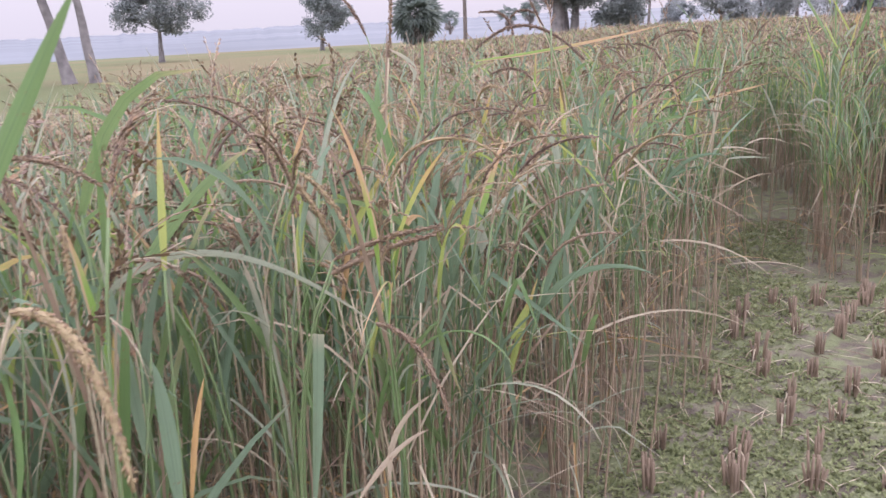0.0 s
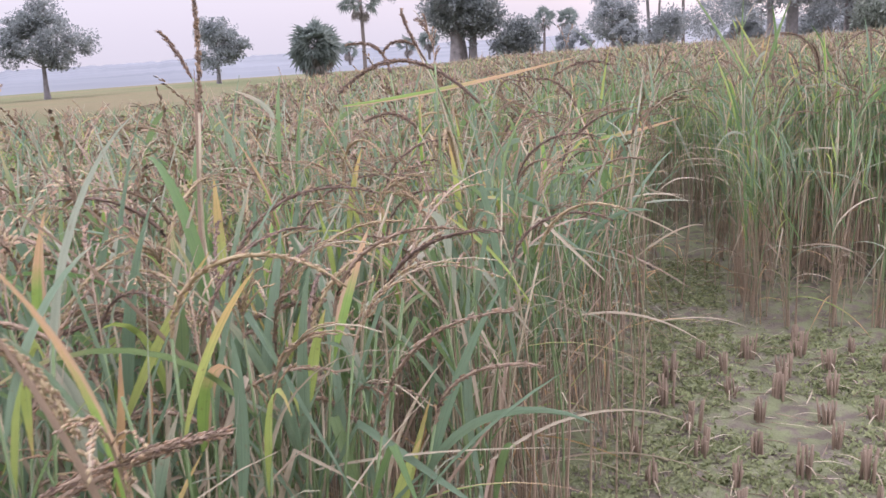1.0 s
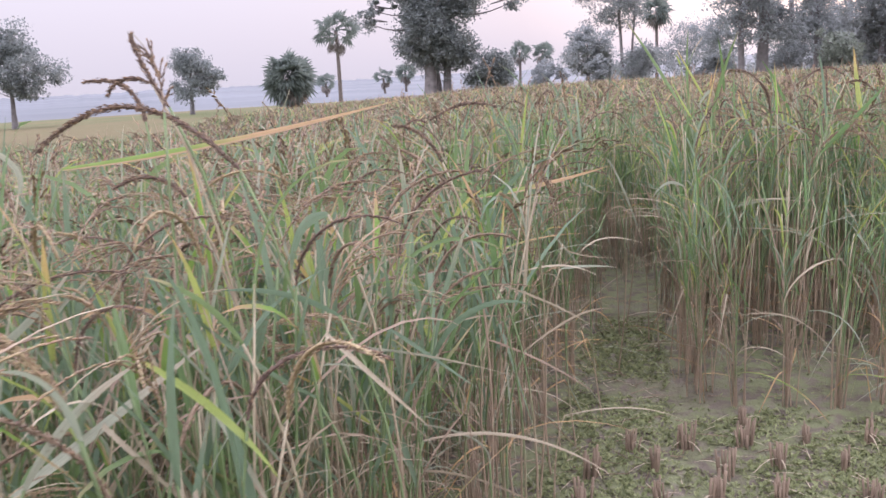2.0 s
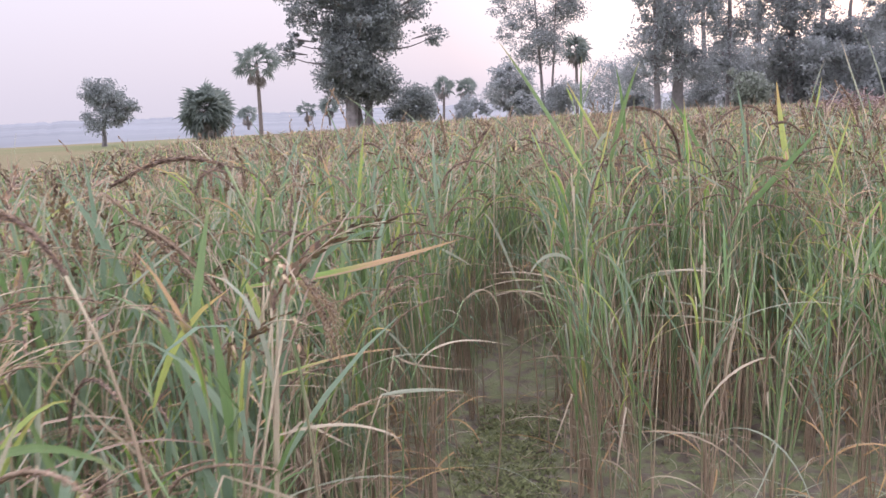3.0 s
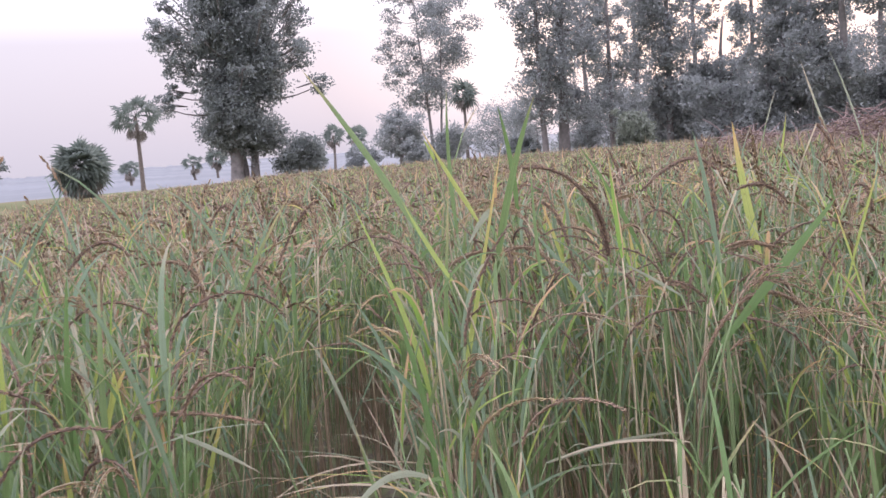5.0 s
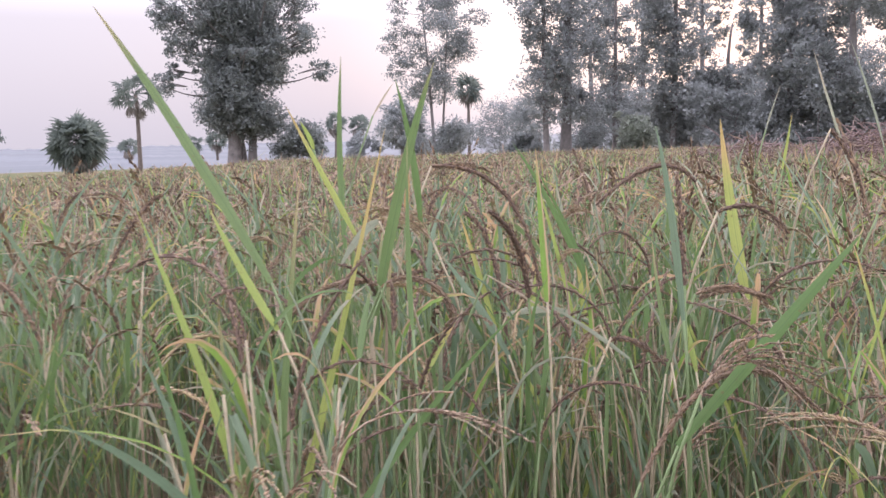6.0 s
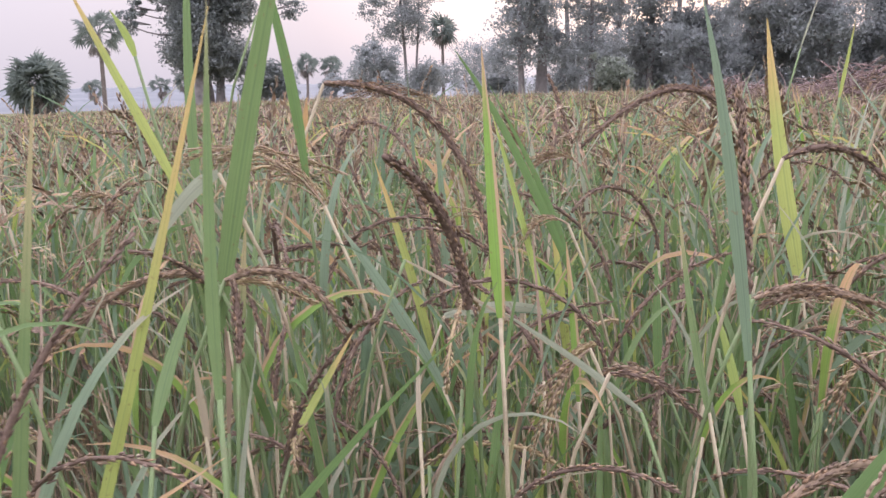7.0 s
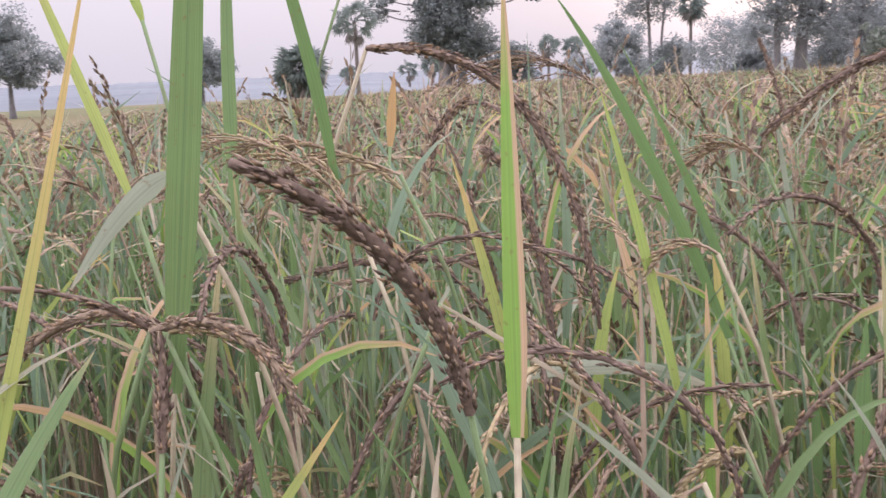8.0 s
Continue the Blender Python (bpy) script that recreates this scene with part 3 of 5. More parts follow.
# ---- trees ----
def lobes_tree(name, label, x, y, height, lobes, leaf, hue, trunks, seed, count, category="tree", spread=1.35):
    """A tree: tapered trunks, limbs that reach into each leaf mass, and a crown of small leaves with gaps."""
    rng = random.Random(seed)
    tree = new(name)
    tree.location = (x, y, 0)
    tips = []
    for tx, ty, lx, ly, r, top in trunks:
        n = 9
        s = np.linspace(0, 1, n + 1)
        wob = np.stack([np.array([rng.uniform(-1, 1) for _ in s]), np.array([rng.uniform(-1, 1) for _ in s])], 1) * r * 0.5
        p = np.stack([tx + lx * s + wob[:, 0] * s, ty + ly * s + wob[:, 1] * s, top * s - 0.05], 1)
        sh = Shape()
        add_tube(sh, p, r * 1.15, r * 0.25, 9, BARK, np.array([1.25] + [rng.uniform(0.92, 1.08) for _ in range(n)]))
        part("trunk", sh, tree)
        tips.append(p)
    for cx, cy, cz, rx, rz in lobes:
        p = min(tips, key=lambda q: np.linalg.norm(q[len(q) // 2, :2] - np.array([cx, cy])))
        k = min(range(len(p)), key=lambda i: abs(p[i, 2] - (cz - rz * 0.9)))
        a, b = p[k], np.array([cx, cy, cz])
        if np.linalg.norm(b - a) > 0.4:
            m = (a + b) / 2 + np.array([rng.uniform(-0.3, 0.3), rng.uniform(-0.3, 0.3), -0.12 * np.linalg.norm(b - a)])
            sh = Shape()
            add_tube(sh, bezier(a, m, b, 6), trunks[0][4] * 0.20, trunks[0][4] * 0.06, 5, BARK)
            for _ in range(4):
                e = b + np.array([rng.uniform(-1, 1) * rx, rng.uniform(-1, 1) * rx, rng.uniform(-0.8, 0.9) * rz]) * 0.8
                add_tube(sh, bezier(a * 0.35 + b * 0.65, (b + e) / 2 + np.array([0, 0, 0.1]), e, 4), trunks[0][4] * 0.08, 0.012, 4, BARK)
            part("limb", sh, tree)
    vol = sum(l[3] * l[4] for l in lobes)
    vs, base = [], 0
    for cx, cy, cz, rx, rz in lobes:
        num = int(2.9 * count * rx * rz / vol)
        clumps = max(8, int(num / 44))
        for _ in range(clumps):
            d = unit(np.array([rng.gauss(0, 1), rng.gauss(0, 1), rng.gauss(0, 1)])) * rng.uniform(0.35, 1.08) ** 0.7
            c = np.array([cx + d[0] * rx, cy + d[1] * rx, cz + d[2] * rz])
            size = rng.uniform(0.3, 0.75) * min(rx, rz) * 0.85 * spread
            m = int(num / clumps)
            q = unit(np.array([[rng.gauss(0, 1), rng.gauss(0, 1), rng.gauss(0, 1)] for _ in range(m)]))
            q = q * np.array([[rng.random() ** 0.45] for _ in range(m)]) * np.array([1.0, 1.0, 0.72]) * size * 0.95 + c
            vs.append(q)
    q = np.concatenate(vs)
    g = np.random.default_rng(seed)
    n = len(q)
    a = unit(g.normal(size=(n, 3)))
    b = unit(np.cross(a, g.normal(size=(n, 3))))
    ln = leaf * 0.88 * g.uniform(0.6, 1.25, (n, 1))
    quad = np.stack([q - a * ln * 0.5, q + b * ln * 0.28, q + a * ln * 0.5, q - b * ln * 0.28], 1).reshape(-1, 3)
    me = array_mesh("crown", quad, np.zeros((len(quad), 2)), np.arange(4 * n, dtype=np.int32), np.full(n, 4, np.int32), np.zeros(n, np.int32), [CROWN[hue]], False)
    part("crown", me, tree)
    return tagged(tree, label, category)


def cloud_lobes(rng, n, width, z0, z1, r0, r1, taper=0.0):
    """Leaf masses strewn through a crown that is width across, from z0 to z1."""
    out = []
    for i in range(n):
        u = (i + rng.random()) / n
        z = z0 + (z1 - z0) * u
        w = width / 2 * (1 - taper * abs(u - 0.45) * 1.6)
        a, d = rng.uniform(0, 6.28), math.sqrt(rng.random()) * max(0.2, w - r0 * 0.6)
        r = rng.uniform(r0, r1)
        out.append((d * math.cos(a), d * math.sin(a) * 0.8, z, r, r * rng.uniform(0.7, 1.0)))
    return out


def place(az, d):
    return d * math.sin(radians(az)), d * math.cos(radians(az))


def fan_frond(sh, base, az, el, stalk, radius, material, rng):
    """A palmyra leaf: a stalk and a folded fan of stiff fingers."""
    d = np.array([math.cos(el) * math.cos(az), math.cos(el) * math.sin(az), math.sin(el)])
    c = np.array(base) + d * stalk
    add_tube(sh, np.stack([np.array(base), (np.array(base) + c) / 2 + np.array([0, 0, 0.05]), c]), 0.035, 0.022, 3, material)
    side = unit(np.cross(d, [0, 0, 1.0]))
    up = np.cross(side, d)
    tilt = rng.uniform(-1.5, 1.5)
    side, up = side * math.cos(tilt) + up * math.sin(tilt), up * math.cos(tilt) - side * math.sin(tilt)
    k = 15
    for i in range(k):
        a = (i / (k - 1) - 0.5) * 4.2
        out = d * math.cos(a) + side * math.sin(a)
        r = radius * rng.uniform(0.85, 1.08) * (1 - 0.12 * abs(a) / 2.1)
        e = c + out * r + up * (-0.16 * r) + np.array([0, 0, -0.10 * r])
        h = np.cross(out, up) * r * 0.10
        m = c + out * r * 0.5 + up * (0.05 * r if i % 2 else -0.03 * r)
        sh.add([c, m - h, e, m + h], [(0, 1, 2, 3)], np.zeros((4, 2)), material)


def palm(name, label, x, y, neck, fronds, radius, trunk_r, seed, dead=8, low=-0.9, stalk=0.9):
    rng = random.Random(seed)
    tree = new(name)
    tree.location = (x, y, 0)
    sh = Shape()
    n = 12
    s = np.linspace(0, 1, n + 1)
    p = np.stack([0.25 * np.sin(s * 2.1) * rng.uniform(-1, 1), 0 * s, s * neck - 0.05], 1)
    add_tube(sh, p, trunk_r * 1.2, trunk_r * 0.85, 10, PALM_BARK, np.array([1.25 if i == 0 else 1 + 0.05 * (i % 2) for i in range(n + 1)]))
    part("trunk", sh, tree)
    for i in range(fronds):
        el = math.asin(max(-1, min(1, low + (1.0 - low) * (i + 0.5) / fronds)))
        sh = Shape()
        top = p[-1] + np.array([0, 0, rng.uniform(-0.3, 0.3)])
        fan_frond(sh, top, i * 2.4 + rng.uniform(-0.3, 0.3), el, stalk * rng.uniform(0.8, 1.2), radius * rng.uniform(0.85, 1.1), PALM_LEAF, rng)
        part("frond", sh, tree, smooth=False)
    for i in range(dead):
        sh = Shape()
        fan_frond(sh, p[-1] + np.array([0, 0, -0.2 - 0.15 * (i % 4)]), i * 2.4 + 1, rng.uniform(-1.4, -0.75), stalk * 0.95, radius * 0.7, PALM_DEAD, rng)
        part("dead_frond", sh, tree, "dry brown hanging palm leaf", smooth=False)
    return tagged(tree, label, "palm tree")


R = random.Random
# two leaning trunks and a broad crown close by the field's end
x, y = place(-34.2, 37)
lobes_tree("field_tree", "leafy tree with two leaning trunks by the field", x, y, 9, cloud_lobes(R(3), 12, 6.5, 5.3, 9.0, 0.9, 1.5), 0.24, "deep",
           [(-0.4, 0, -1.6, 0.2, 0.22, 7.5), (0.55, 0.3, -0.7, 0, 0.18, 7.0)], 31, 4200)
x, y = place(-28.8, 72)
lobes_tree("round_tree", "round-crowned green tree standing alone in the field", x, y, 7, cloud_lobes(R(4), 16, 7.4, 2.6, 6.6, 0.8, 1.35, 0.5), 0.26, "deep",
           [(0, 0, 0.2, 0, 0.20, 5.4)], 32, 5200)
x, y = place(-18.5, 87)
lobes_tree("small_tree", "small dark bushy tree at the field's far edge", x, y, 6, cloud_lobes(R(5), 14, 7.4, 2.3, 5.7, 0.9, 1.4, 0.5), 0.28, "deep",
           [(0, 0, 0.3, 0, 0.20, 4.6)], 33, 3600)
x, y = place(-12.1, 77)
palm("short_palm", "short bushy fan palm with a skirt of old leaves", x, y, 2.8, 54, 1.5, 0.34, 41, 22, -0.92, 1.3)
x, y = place(-8.9, 97)
palm("tall_palm", "tall fan palm with a bare grey trunk", x, y, 8.0, 19, 1.25, 0.2, 42, 9, -0.6, 1.55)
for az, d, neck, radius, seed in ((-5.9, 150, 3.4, 1.0, 43), (-4.5, 151, 4.0, 1.2, 44), (-9.8, 150, 3.1, 1.0, 45), (3.1, 140, 6.0, 1.2, 46), (4.7, 140, 5.6, 1.2, 47), (12.0, 121, 9.6, 1.7, 48)):
    x, y = place(az, d)
    tagged(palm("far_palm", "distant fan palm seen through haze", x, y, neck, 13, radius * 1.1, 0.2, seed, 6, -0.5, 1.0), group="distant palms")
# the big dark tree
big = cloud_lobes(R(6), 44, 8.2, 3.6, 17.0, 1.1, 2.0, 0.35) + [(-5.6, 0, 6.6, 0.9, 0.8), (-4.9, 0.3, 7.4, 0.9, 0.7), (-4.6, 0, 11.2, 1.3, 1.1), (-5.4, 0, 11.9, 0.9, 0.8), (4.6, 0, 9.5, 1.2, 1.2), (4.4, 0, 12.5, 1.2, 1.2), (0.4, 0, 4.0, 2.2, 1.4), (2.2, 0, 3.6, 1.4, 1.2), (-1.5, 0, 5, 1.9, 1.5)] + [(5.6 * math.cos(k * 2.4) * R(k).uniform(0.75, 1.08), 4.5 * math.sin(k * 2.4), 7.4 + 0.48 * k, R(k + 50).uniform(0.6, 1.1), R(k + 70).uniform(0.5, 0.9)) for k in range(19)]
x, y = place(-2.1, 67)
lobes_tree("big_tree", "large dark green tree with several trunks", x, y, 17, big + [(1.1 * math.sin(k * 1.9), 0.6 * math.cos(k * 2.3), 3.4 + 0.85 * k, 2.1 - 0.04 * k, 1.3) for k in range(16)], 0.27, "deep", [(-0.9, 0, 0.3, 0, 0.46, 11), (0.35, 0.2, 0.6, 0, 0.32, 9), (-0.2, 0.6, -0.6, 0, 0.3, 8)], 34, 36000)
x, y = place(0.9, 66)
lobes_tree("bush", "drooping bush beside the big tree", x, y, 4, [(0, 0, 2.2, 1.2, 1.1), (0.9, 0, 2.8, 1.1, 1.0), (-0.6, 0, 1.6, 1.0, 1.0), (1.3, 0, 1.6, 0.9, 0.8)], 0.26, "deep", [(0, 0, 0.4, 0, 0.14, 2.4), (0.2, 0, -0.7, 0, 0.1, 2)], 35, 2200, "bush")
x, y = place(7.6, 112)
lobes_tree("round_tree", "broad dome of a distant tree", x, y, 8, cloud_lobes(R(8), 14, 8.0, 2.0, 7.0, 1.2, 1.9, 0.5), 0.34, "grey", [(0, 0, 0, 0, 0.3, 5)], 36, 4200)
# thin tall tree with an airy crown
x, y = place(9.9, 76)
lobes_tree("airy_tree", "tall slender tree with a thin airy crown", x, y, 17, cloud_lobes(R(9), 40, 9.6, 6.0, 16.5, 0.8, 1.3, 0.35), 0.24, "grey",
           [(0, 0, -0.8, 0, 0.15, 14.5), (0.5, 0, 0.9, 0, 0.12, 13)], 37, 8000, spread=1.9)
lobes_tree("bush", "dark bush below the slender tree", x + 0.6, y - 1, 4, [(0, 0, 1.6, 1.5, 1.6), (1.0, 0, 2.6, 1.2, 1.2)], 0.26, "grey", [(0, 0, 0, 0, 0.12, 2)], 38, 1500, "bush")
# the grove on the right, its haze painted in as grey leaf colour
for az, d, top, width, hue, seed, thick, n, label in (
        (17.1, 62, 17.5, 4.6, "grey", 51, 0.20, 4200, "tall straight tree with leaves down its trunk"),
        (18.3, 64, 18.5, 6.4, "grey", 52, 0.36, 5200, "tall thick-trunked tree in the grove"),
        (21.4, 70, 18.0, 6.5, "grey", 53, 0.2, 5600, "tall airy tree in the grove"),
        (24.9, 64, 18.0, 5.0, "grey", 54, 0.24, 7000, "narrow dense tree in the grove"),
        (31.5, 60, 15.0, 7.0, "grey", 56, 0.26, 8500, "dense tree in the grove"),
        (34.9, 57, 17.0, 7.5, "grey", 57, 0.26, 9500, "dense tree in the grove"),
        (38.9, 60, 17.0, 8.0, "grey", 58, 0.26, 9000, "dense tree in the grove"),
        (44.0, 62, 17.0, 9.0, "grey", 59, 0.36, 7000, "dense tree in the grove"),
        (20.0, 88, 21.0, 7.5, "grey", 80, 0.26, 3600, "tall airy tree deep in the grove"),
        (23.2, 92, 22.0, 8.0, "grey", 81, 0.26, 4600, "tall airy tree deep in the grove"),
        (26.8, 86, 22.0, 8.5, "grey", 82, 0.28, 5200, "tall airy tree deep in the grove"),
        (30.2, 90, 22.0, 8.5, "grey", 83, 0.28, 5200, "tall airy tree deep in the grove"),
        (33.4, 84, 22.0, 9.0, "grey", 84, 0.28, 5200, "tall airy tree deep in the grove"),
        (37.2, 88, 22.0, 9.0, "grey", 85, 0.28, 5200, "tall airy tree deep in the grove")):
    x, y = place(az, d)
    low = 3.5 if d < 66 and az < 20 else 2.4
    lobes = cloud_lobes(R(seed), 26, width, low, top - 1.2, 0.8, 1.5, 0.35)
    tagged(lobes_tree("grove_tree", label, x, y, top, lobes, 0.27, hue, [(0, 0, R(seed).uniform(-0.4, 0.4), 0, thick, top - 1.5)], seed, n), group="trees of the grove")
x, y = place(28.0, 66)
tagged(lobes_tree("grove_tree", "lower tree in the grove with open twiggy top", x, y, 8, cloud_lobes(R(55), 14, 6.5, 1.6, 6.4, 1.0, 1.6, 0.4), 0.27, "grey", [(0, 0, 0.3, 0, 0.25, 9.5)], 55, 5200), group="trees of the grove")
# low growth round the grove; its haze is only the grey leaf colour
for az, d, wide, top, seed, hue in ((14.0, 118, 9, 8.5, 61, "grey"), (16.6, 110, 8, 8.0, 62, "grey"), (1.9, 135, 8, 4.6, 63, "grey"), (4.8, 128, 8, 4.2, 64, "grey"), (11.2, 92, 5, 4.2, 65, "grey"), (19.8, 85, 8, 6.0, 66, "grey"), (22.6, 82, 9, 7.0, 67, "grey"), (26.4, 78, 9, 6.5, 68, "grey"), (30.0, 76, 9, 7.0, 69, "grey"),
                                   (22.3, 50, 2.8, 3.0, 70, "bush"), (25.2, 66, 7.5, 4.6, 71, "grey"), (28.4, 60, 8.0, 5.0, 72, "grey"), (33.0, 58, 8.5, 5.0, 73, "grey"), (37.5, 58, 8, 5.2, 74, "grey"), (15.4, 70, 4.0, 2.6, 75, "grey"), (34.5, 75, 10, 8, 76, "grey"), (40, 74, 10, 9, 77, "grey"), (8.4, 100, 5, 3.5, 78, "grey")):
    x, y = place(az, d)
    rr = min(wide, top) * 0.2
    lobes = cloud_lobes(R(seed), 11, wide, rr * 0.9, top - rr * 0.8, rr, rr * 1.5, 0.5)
    lobes_tree("bush", "low green bush at the edge of the crop" if hue == "bush" else "undergrowth at the foot of the grove, haze painted into its grey leaves", x, y, top, lobes, 0.3 if hue == "grey" else 0.2, hue, [(0, 0, 0.2, 0, 0.12, top * 0.6)], seed, 2600, "bush")

# far wooded ridge, a low bumpy band all along the horizon, haze in its colour
shape = Shape()
ridge_v, ridge_f = [], []
n = 420
for i in range(n + 1):
    az = -62 + 120 * i / n
    h = 8.5 + 1.6 * noise.noise((az * 0.12, 0, 7)) + 1.1 * noise.noise((az * 2.3, 0, 3)) + 0.8 * noise.noise((az * 6.1, 3, 3)) + 1.2
    # slope begins at 104 m so the haze colour covers the misty lowland too
    for d, z in ((104, -0.3), *((104 + 536 * q, h * q ** 1.15) for q in (0.08, 0.16, 0.26, 0.37, 0.5, 0.64, 0.8, 1.0)), (760, -0.5)):
        px_, py_ = place(az, d)
        ridge_v.append((px_, py_, z + (0.25 * noise.noise((az * 4.0, d, 1)) if z > 1 else 0)))
for i in range(n):
    for j in range(9):
        ridge_f.append((i * 10 + j, (i + 1) * 10 + j, (i + 1) * 10 + j + 1, i * 10 + j + 1))
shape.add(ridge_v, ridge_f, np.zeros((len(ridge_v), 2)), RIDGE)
tagged(new("backdrop", shape.mesh("backdrop")), "low wooded ridge with distance haze painted in as blue-grey", "ridge", kind="structure")

# dry brush heaped behind the crop
x, y = place(32.2, 19.0)
heap = new("brush_heap")
heap.location = (x, y, 0)
rng = random.Random(77)
for layer, num in (("twig", 2600), ("straw", 700)):
    shape = Shape()
    for i in range(num):
        u, a = math.sqrt(rng.random()), rng.uniform(0, 6.28)
        cx, cy = u * math.cos(a) * 3.4, u * math.sin(a) * 1.1
        z = 1.5 * (1 - u * u) ** 0.3 * rng.uniform(0.55, 1.0) * (1 + 0.12 * math.sin(cx * 2.3))
        p = bend_path((cx, cy, max(0.02, z - 0.1)), rng.uniform(0, 6.28), rng.uniform(-10, 55), rng.uniform(0, 90), rng.uniform(0.25, 0.6), 4, 1.0, rng.uniform(-1, 1))
        p[:, 2] = np.maximum(p[:, 2], 0.01)
        add_tube(shape, p, 0.012, 0.004, 3, TWIG if layer == "twig" else STRAW)
    tagged(part(layer, shape, heap), kind="stuff")
tagged(heap, "heap of dry brown brushwood behind the crop", "brush heap")

# ---- cut strip: stubble, weeds, straw ----
def straw_mesh(seed):
    rng = random.Random(seed)
    s = Shape()
    p = bend_path((0, 0, -0.012), 0.0, rng.uniform(82, 95), rng.uniform(-7, 8), rng.uniform(0.06, 0.12), 2, 1.0)
    add_tube(s, p, 0.0042, 0.0037, 6, STRAW)
    return s.mesh("straw")


def husk_mesh(seed):
    rng = random.Random(seed)
    s = Shape()
    p = bend_path((0, 0, 0.03), 0.0, rng.uniform(10, 60), rng.uniform(60, 120), rng.uniform(0.06, 0.15), 4, 1.0)
    p[:, 2] = np.maximum(p[:, 2], 0.004)
    add_blade(s, p, 0.005, LEAF["dry"], 0.2, 2)
    return s.mesh("dead_leaf")


rng = random.Random(21)
straws, husks = [straw_mesh(300 + k) for k in range(8)], [husk_mesh(340 + k) for k in range(5)]
for j in range(14):
    for i in range(-4, 12):
        x, y = 0.10 + i * 0.215 + 0.05 * (j % 2) + rng.uniform(-0.03, 0.03), 1.0 + j * 0.215 + rng.uniform(-0.03, 0.03)
        if x < left_edge(y) + 0.12 or y > 3.78 or x > 2.1 or x > 0.35 + 0.62 * y:
            continue
        tuft = new("rice_stubble")
        tuft.matrix_world = pose(x, y, soil_height(x, y), 0, 0, rng.uniform(0, 360)) @ Matrix.Diagonal((*[rng.uniform(0.85, 1.3)] * 3, 1))
        for k in range(rng.randint(9, 12)):
            a, r = rng.uniform(0, 360), rng.uniform(0.003, 0.026)
            ob = part("straw", rng.choice(straws), tuft)
            ob.matrix_basis = pose(r * math.cos(radians(a)), r * math.sin(radians(a)), 0, 0, 0, a)
        for k in range(2):
            ob = part("dead_leaf", rng.choice(husks), tuft)
            ob.matrix_basis = pose(0, 0, 0, 0, 0, rng.uniform(0, 360))
        tagged(tuft, "tuft of cut rice stubble on damp soil", "stubble", "stubble tufts of the cut strip")


def bare_spot(rng):
    while True:
        x, y = rng.uniform(-1.0, 3.2), rng.uniform(-0.4, 5.3)
        if not in_crop(x, y) or rng.random() < 0.06:
            return x, y


# creeping weeds: small pointed leaves, bent over
spots = []
for i in range(80000):
    x, y = bare_spot(rng)
    if noise.noise((x * 2.2, y * 2.2, 9.0)) + 0.25 * noise.noise((x * 9, y * 9, 2.0)) > -0.32 + 0.3 * rng.random():
        spots += [(x, y, soil_height(x, y))] * rng.randint(1, 3)
g = np.random.default_rng(44)
foot = np.array(spots)
count = len(foot)
way, rise, long, wide = g.uniform(0, 6.28, count), g.uniform(0.3, 1.2, count), g.uniform(0.012, 0.034, count), g.uniform(0.003, 0.0065, count)
flat = np.stack([np.cos(way), np.sin(way), np.zeros(count)], 1)
side = np.stack([-np.sin(way), np.cos(way), np.zeros(count)], 1) * wide[:, None]
high = np.array([[0, 0, 1.0]])
mid = foot + flat * (long * 0.5 * np.cos(rise))[:, None] + high * (long * 0.55 * np.sin(rise))[:, None]
tip = foot + flat * (long * 0.98 * np.cos(rise))[:, None] + high * (long * 0.6 * np.sin(rise))[:, None]
v = np.stack([foot, mid - side, tip, mid + side], 1).reshape(-1, 3)
me = array_mesh("ground_weeds", v, np.tile(np.array([(0.5, 0), (0, 0.5), (0.5, 1), (1, 0.5)]), (count, 1)), np.arange(4 * count, dtype=np.int32), np.full(count, 4, np.int32), np.zeros(count, np.int32), [WEED], False)
tagged(new("ground_weeds", me), "small green weeds creeping over the cut strip", "weeds", kind="stuff")

shape = Shape()
for i in range(2400):
    x, y = bare_spot(rng)
    p = bend_path((x, y, soil_height(x, y) + rng.uniform(0.003, 0.012)), rng.uniform(0, 6.28), rng.uniform(-2, 10), rng.uniform(0, 16), rng.uniform(0.03, 0.14), 3, 1.0, rng.uniform(-0.6, 0.6))
    p[:, 2] = [max(q[2], soil_height(q[0], q[1]) + 0.002) for q in p]
    if rng.random() < 0.5:
        add_blade(shape, p, rng.uniform(0.003, 0.006), LEAF["dry"], 0.1, 2)
    else:
        add_tube(shape, p, 0.0022, 0.0014, 3, STRAW)
tagged(new("straw_litter", shape.mesh("straw_litter")), "scattered dry straw lying on the soil", "straw", kind="stuff")

# ---- rice plants that stand out ----
hero_rng = random.Random(5)


def rice_hero():
    return tagged(new("rice_plant"), "tall rice plant with broad blades and heavy dark heads", "rice plant", "rice plants that overtop the crop")


